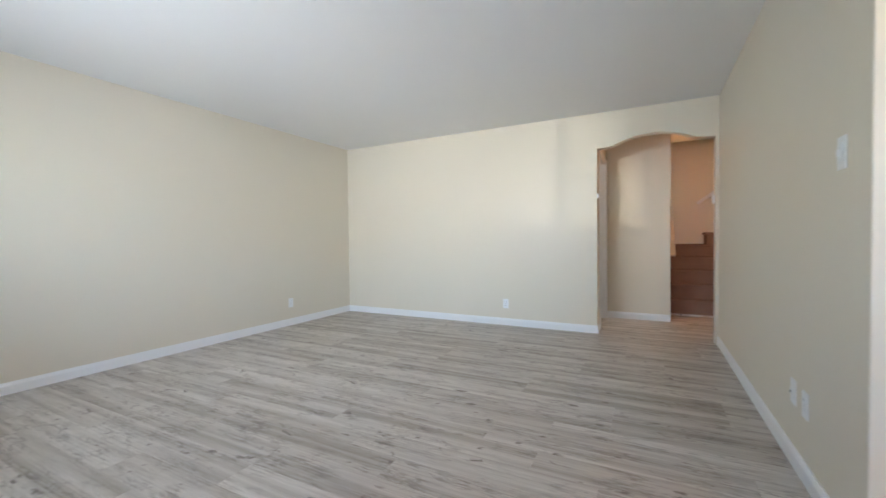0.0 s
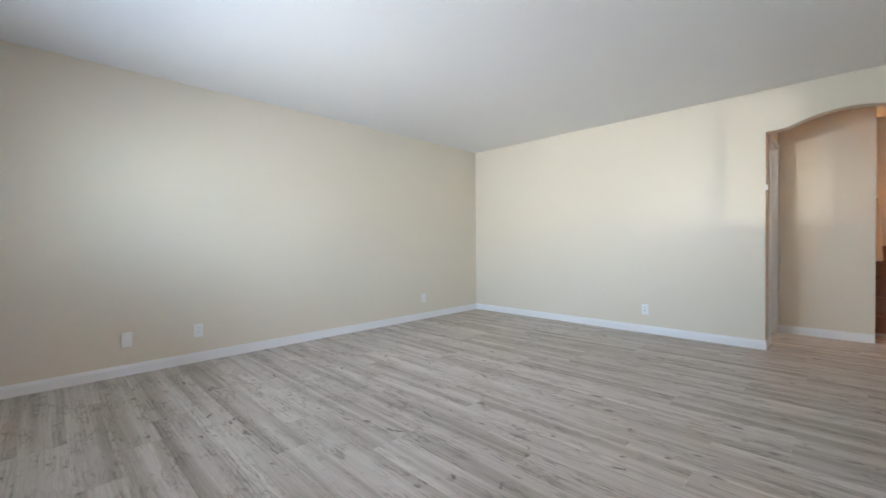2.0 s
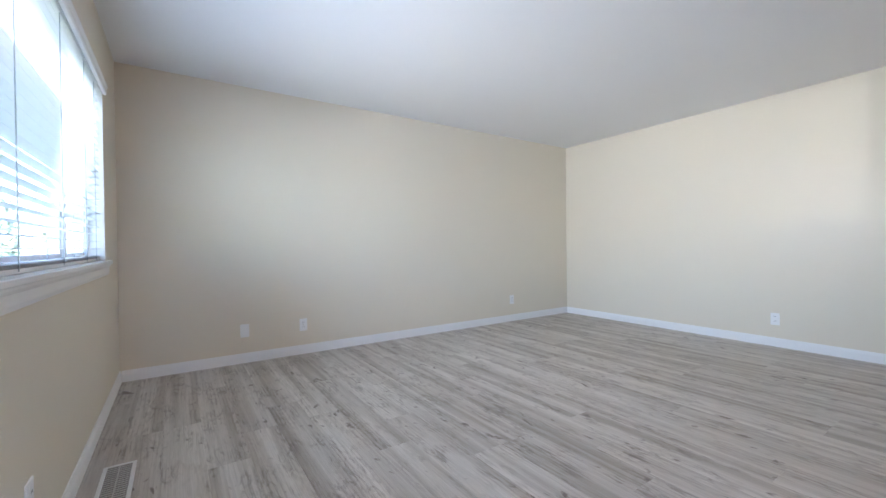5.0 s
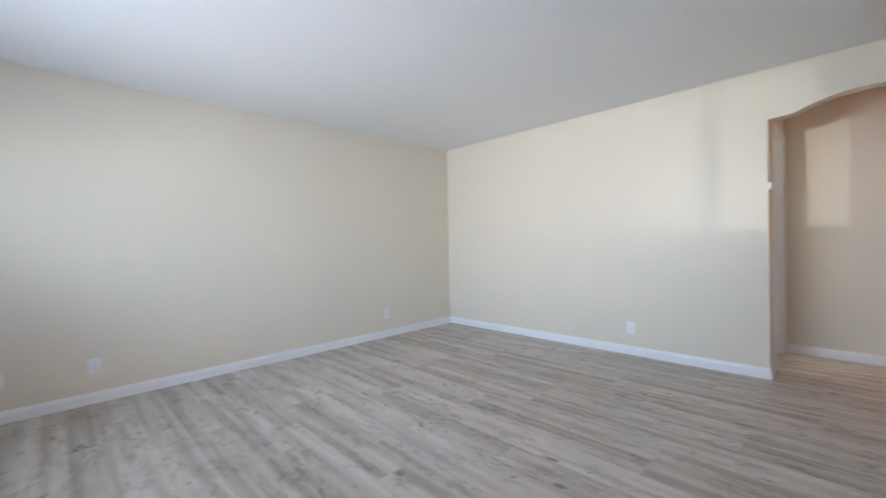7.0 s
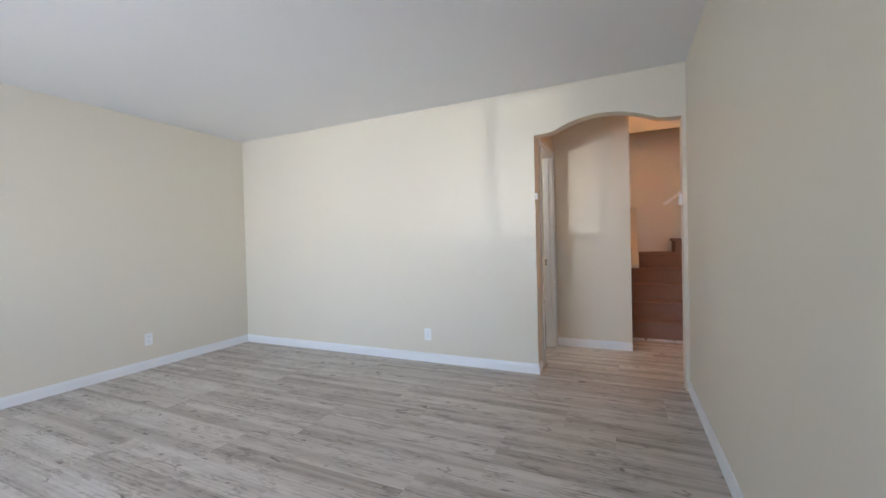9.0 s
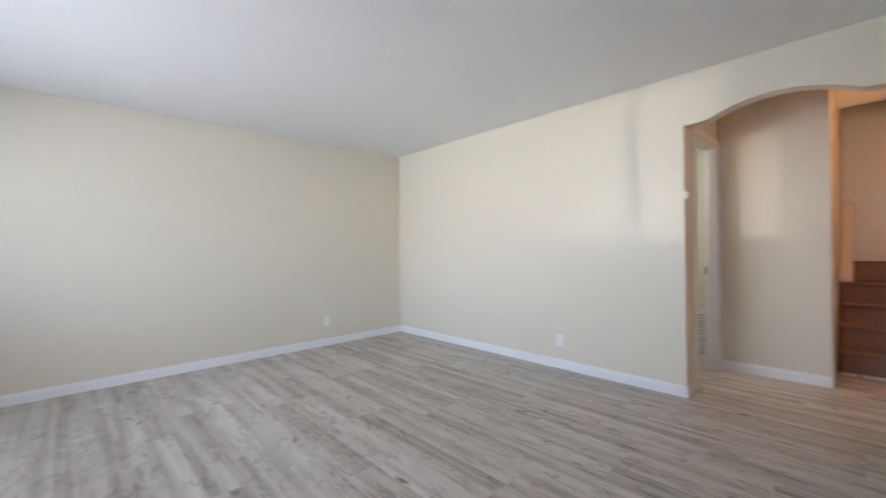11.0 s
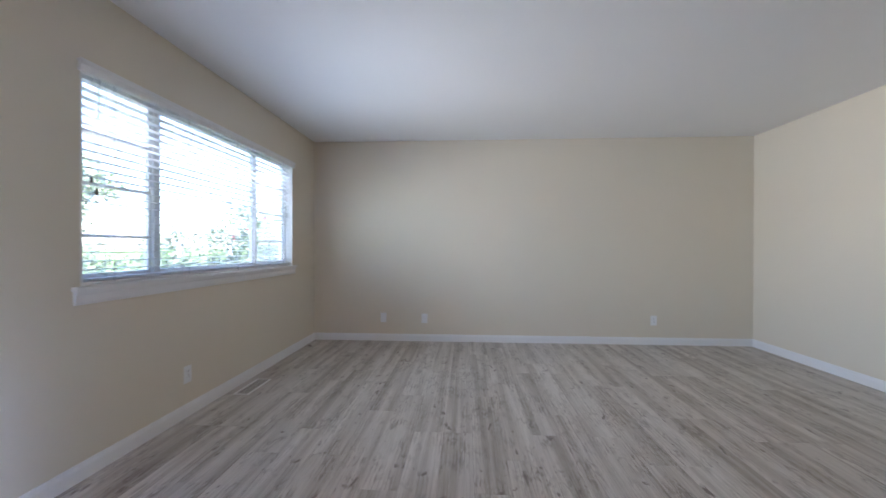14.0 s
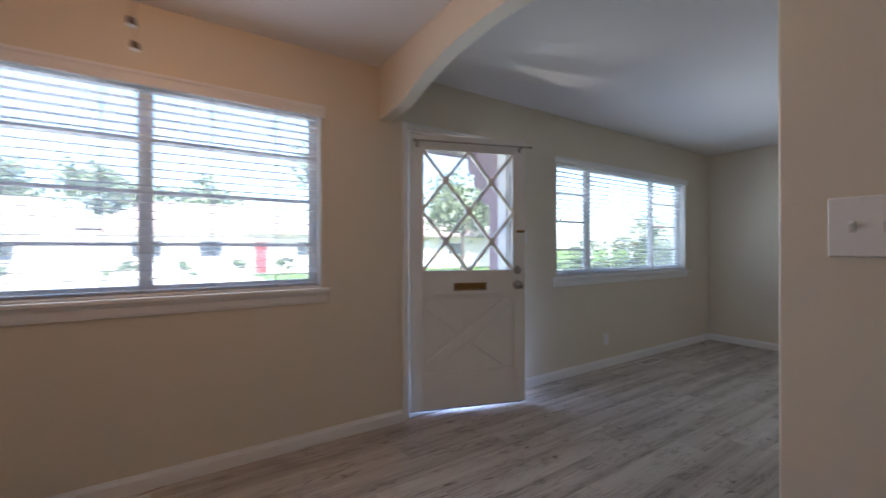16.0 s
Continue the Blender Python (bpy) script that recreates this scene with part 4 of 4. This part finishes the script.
def far_house(x, y0, y1, eave, ridge, label, windows, doors):
    """A low house across the road: walls, hipped roof, windows with frames, doors."""
    top = thing("house", label, "house", "houses across the road", m=pose(x, 0, GZ - 0.06))
    dz = -(GZ - 0.06)
    part("wall", boxes(((-8, y0, 0), (0, y1, eave + dz))), FARPAINT, top)
    bm = bmesh.new()
    e, r = eave + dz, ridge + dz
    low = [bm.verts.new(p) for p in ((0.7, y0 - 0.6, e - 0.12), (0.7, y1 + 0.6, e - 0.12), (-8.7, y1 + 0.6, e - 0.12), (-8.7, y0 - 0.6, e - 0.12))]
    mid = [bm.verts.new(p) for p in ((0.7, y0 - 0.6, e + 0.05), (0.7, y1 + 0.6, e + 0.05), (-8.7, y1 + 0.6, e + 0.05), (-8.7, y0 - 0.6, e + 0.05))]
    a, c = bm.verts.new((-4, y0 + 2.5, r)), bm.verts.new((-4, y1 - 2.5, r))
    bm.faces.new(low)
    for k in range(4):
        bm.faces.new((low[k], low[(k + 1) % 4], mid[(k + 1) % 4], mid[k]))
    for f in ((mid[0], mid[1], c, a), (mid[1], mid[2], c), (mid[2], mid[3], a, c), (mid[3], mid[0], a)):
        bm.faces.new(f)
    bmesh.ops.recalc_face_normals(bm, faces=bm.faces[:])
    part("roof", bm, ROOFTILE, top)
    for y, wide, z0, z1 in windows:
        w = part("window", boxes(((0, y - wide / 2, z0 + dz), (0.06, y - wide / 2 + 0.08, z1 + dz)), ((0, y + wide / 2 - 0.08, z0 + dz), (0.06, y + wide / 2, z1 + dz)), ((0, y - wide / 2, z0 + dz), (0.06, y + wide / 2, z0 + dz + 0.08)), ((0, y - wide / 2, z1 + dz - 0.08), (0.06, y + wide / 2, z1 + dz))), TRIM, top)
        part("pane", boxes(((0.002, y - wide / 2 + 0.08, z0 + dz + 0.08), (0.02, y + wide / 2 - 0.08, z1 + dz - 0.08))), DARKGLASS, w)
    for y, wide, z1, mat in doors:
        part("door", boxes(((0, y - wide / 2, 0.05), (0.05, y + wide / 2, z1 + dz)), bev=0.01), mat, top)
    return top


far_house(-26, -10.0, 2.4, 2.35, 4.4, "low house with a brown hipped roof and red door", [(-7.6, 1.6, 0.7, 1.8), (-4.4, 1.4, 0.7, 1.8), (1.4, 1.5, 0.7, 1.8)], [(-1.55, 0.72, 1.70, REDPAINT)])
far_house(-26, -24.5, -10.05, 2.30, 4.3, "low house with a brown hipped roof and garage", [(-13.6, 1.5, 0.6, 1.7), (-21.5, 1.6, 0.7, 1.8)], [(-17.5, 4.8, 1.9, TRIM)])
far_house(-26, 3.8, 18.0, 2.35, 4.3, "low pale house farther along the road", [(8, 1.6, 0.7, 1.8), (14, 1.6, 0.7, 1.8)], [(11, 0.95, 1.85, TRIM)])

# ---------------------------------------------------------------- floor
floor = structure("floor", boxes(((-WT, YEND - 0.12, -0.12), (XE + 0.12, 0.15, -0.006)), ((XE + 0.12, -5.42, -0.12), (8.25, 0.15, -0.0065))), SUBFLOOR, "pale grey wood-look vinyl plank floor", "floor")
PW, PL, GAP = 0.18, 1.20, 0.0003
plank_meshes = {}


def plank(x0, x1, y0, y1):
    key = (round(x1 - x0, 3), round(y1 - y0, 3))
    if key not in plank_meshes:
        w, d = key[0] / 2 - GAP, key[1] / 2 - GAP
        bm = bmesh.new()
        rings = [[bm.verts.new(p) for p in ((-w + k, -d + k, z), (w - k, -d + k, z), (w - k, d - k, z), (-w + k, d - k, z))] for k, z in ((0, -0.0055), (0, -0.0005), (0.0008, 0))]
        bm.faces.new(rings[2])
        for lo, hi in zip(rings, rings[1:]):
            for k in range(4):
                bm.faces.new((lo[k], lo[(k + 1) % 4], hi[(k + 1) % 4], hi[k]))
        plank_meshes[key] = mesh_of("plank", bm, PLANK)
    part("plank", plank_meshes[key], PLANK, floor, m=pose((x0 + x1) / 2, (y0 + y1) / 2, 0))


def lay(xa, xb, ya, yb):
    """Rows of planks along y between two walls, each row shifted by quarters of a length."""
    k0 = math.floor((xa - 0.12) / PW)
    k = k0
    while 0.12 + k * PW < xb - 0.004:
        x0, x1 = max(xa, 0.12 + k * PW), min(xb, 0.12 + (k + 1) * PW)
        q = SHIFT.get(k, (k * 7 + (k * k) % 5) % 4)
        y = -1.175 - 0.3 * q + PL * 9
        while y > ya:
            hi, lo = min(yb, y), max(ya, y - PL)
            if hi - lo > 0.01 and x1 - x0 > 0.006:
                plank(x0, x1, lo, hi)
            y -= PL
        k += 1


SHIFT = {2: 2, 4: 0, 5: 1, 7: 2, 11: 1, 14: 0, 18: 3, 19: 0}
lay(0.0, XE, YEND, 0.0)
lay(XE, 6.75, -5.30, AY1)
lay(5.46, 7.5, AY1, -1.5)
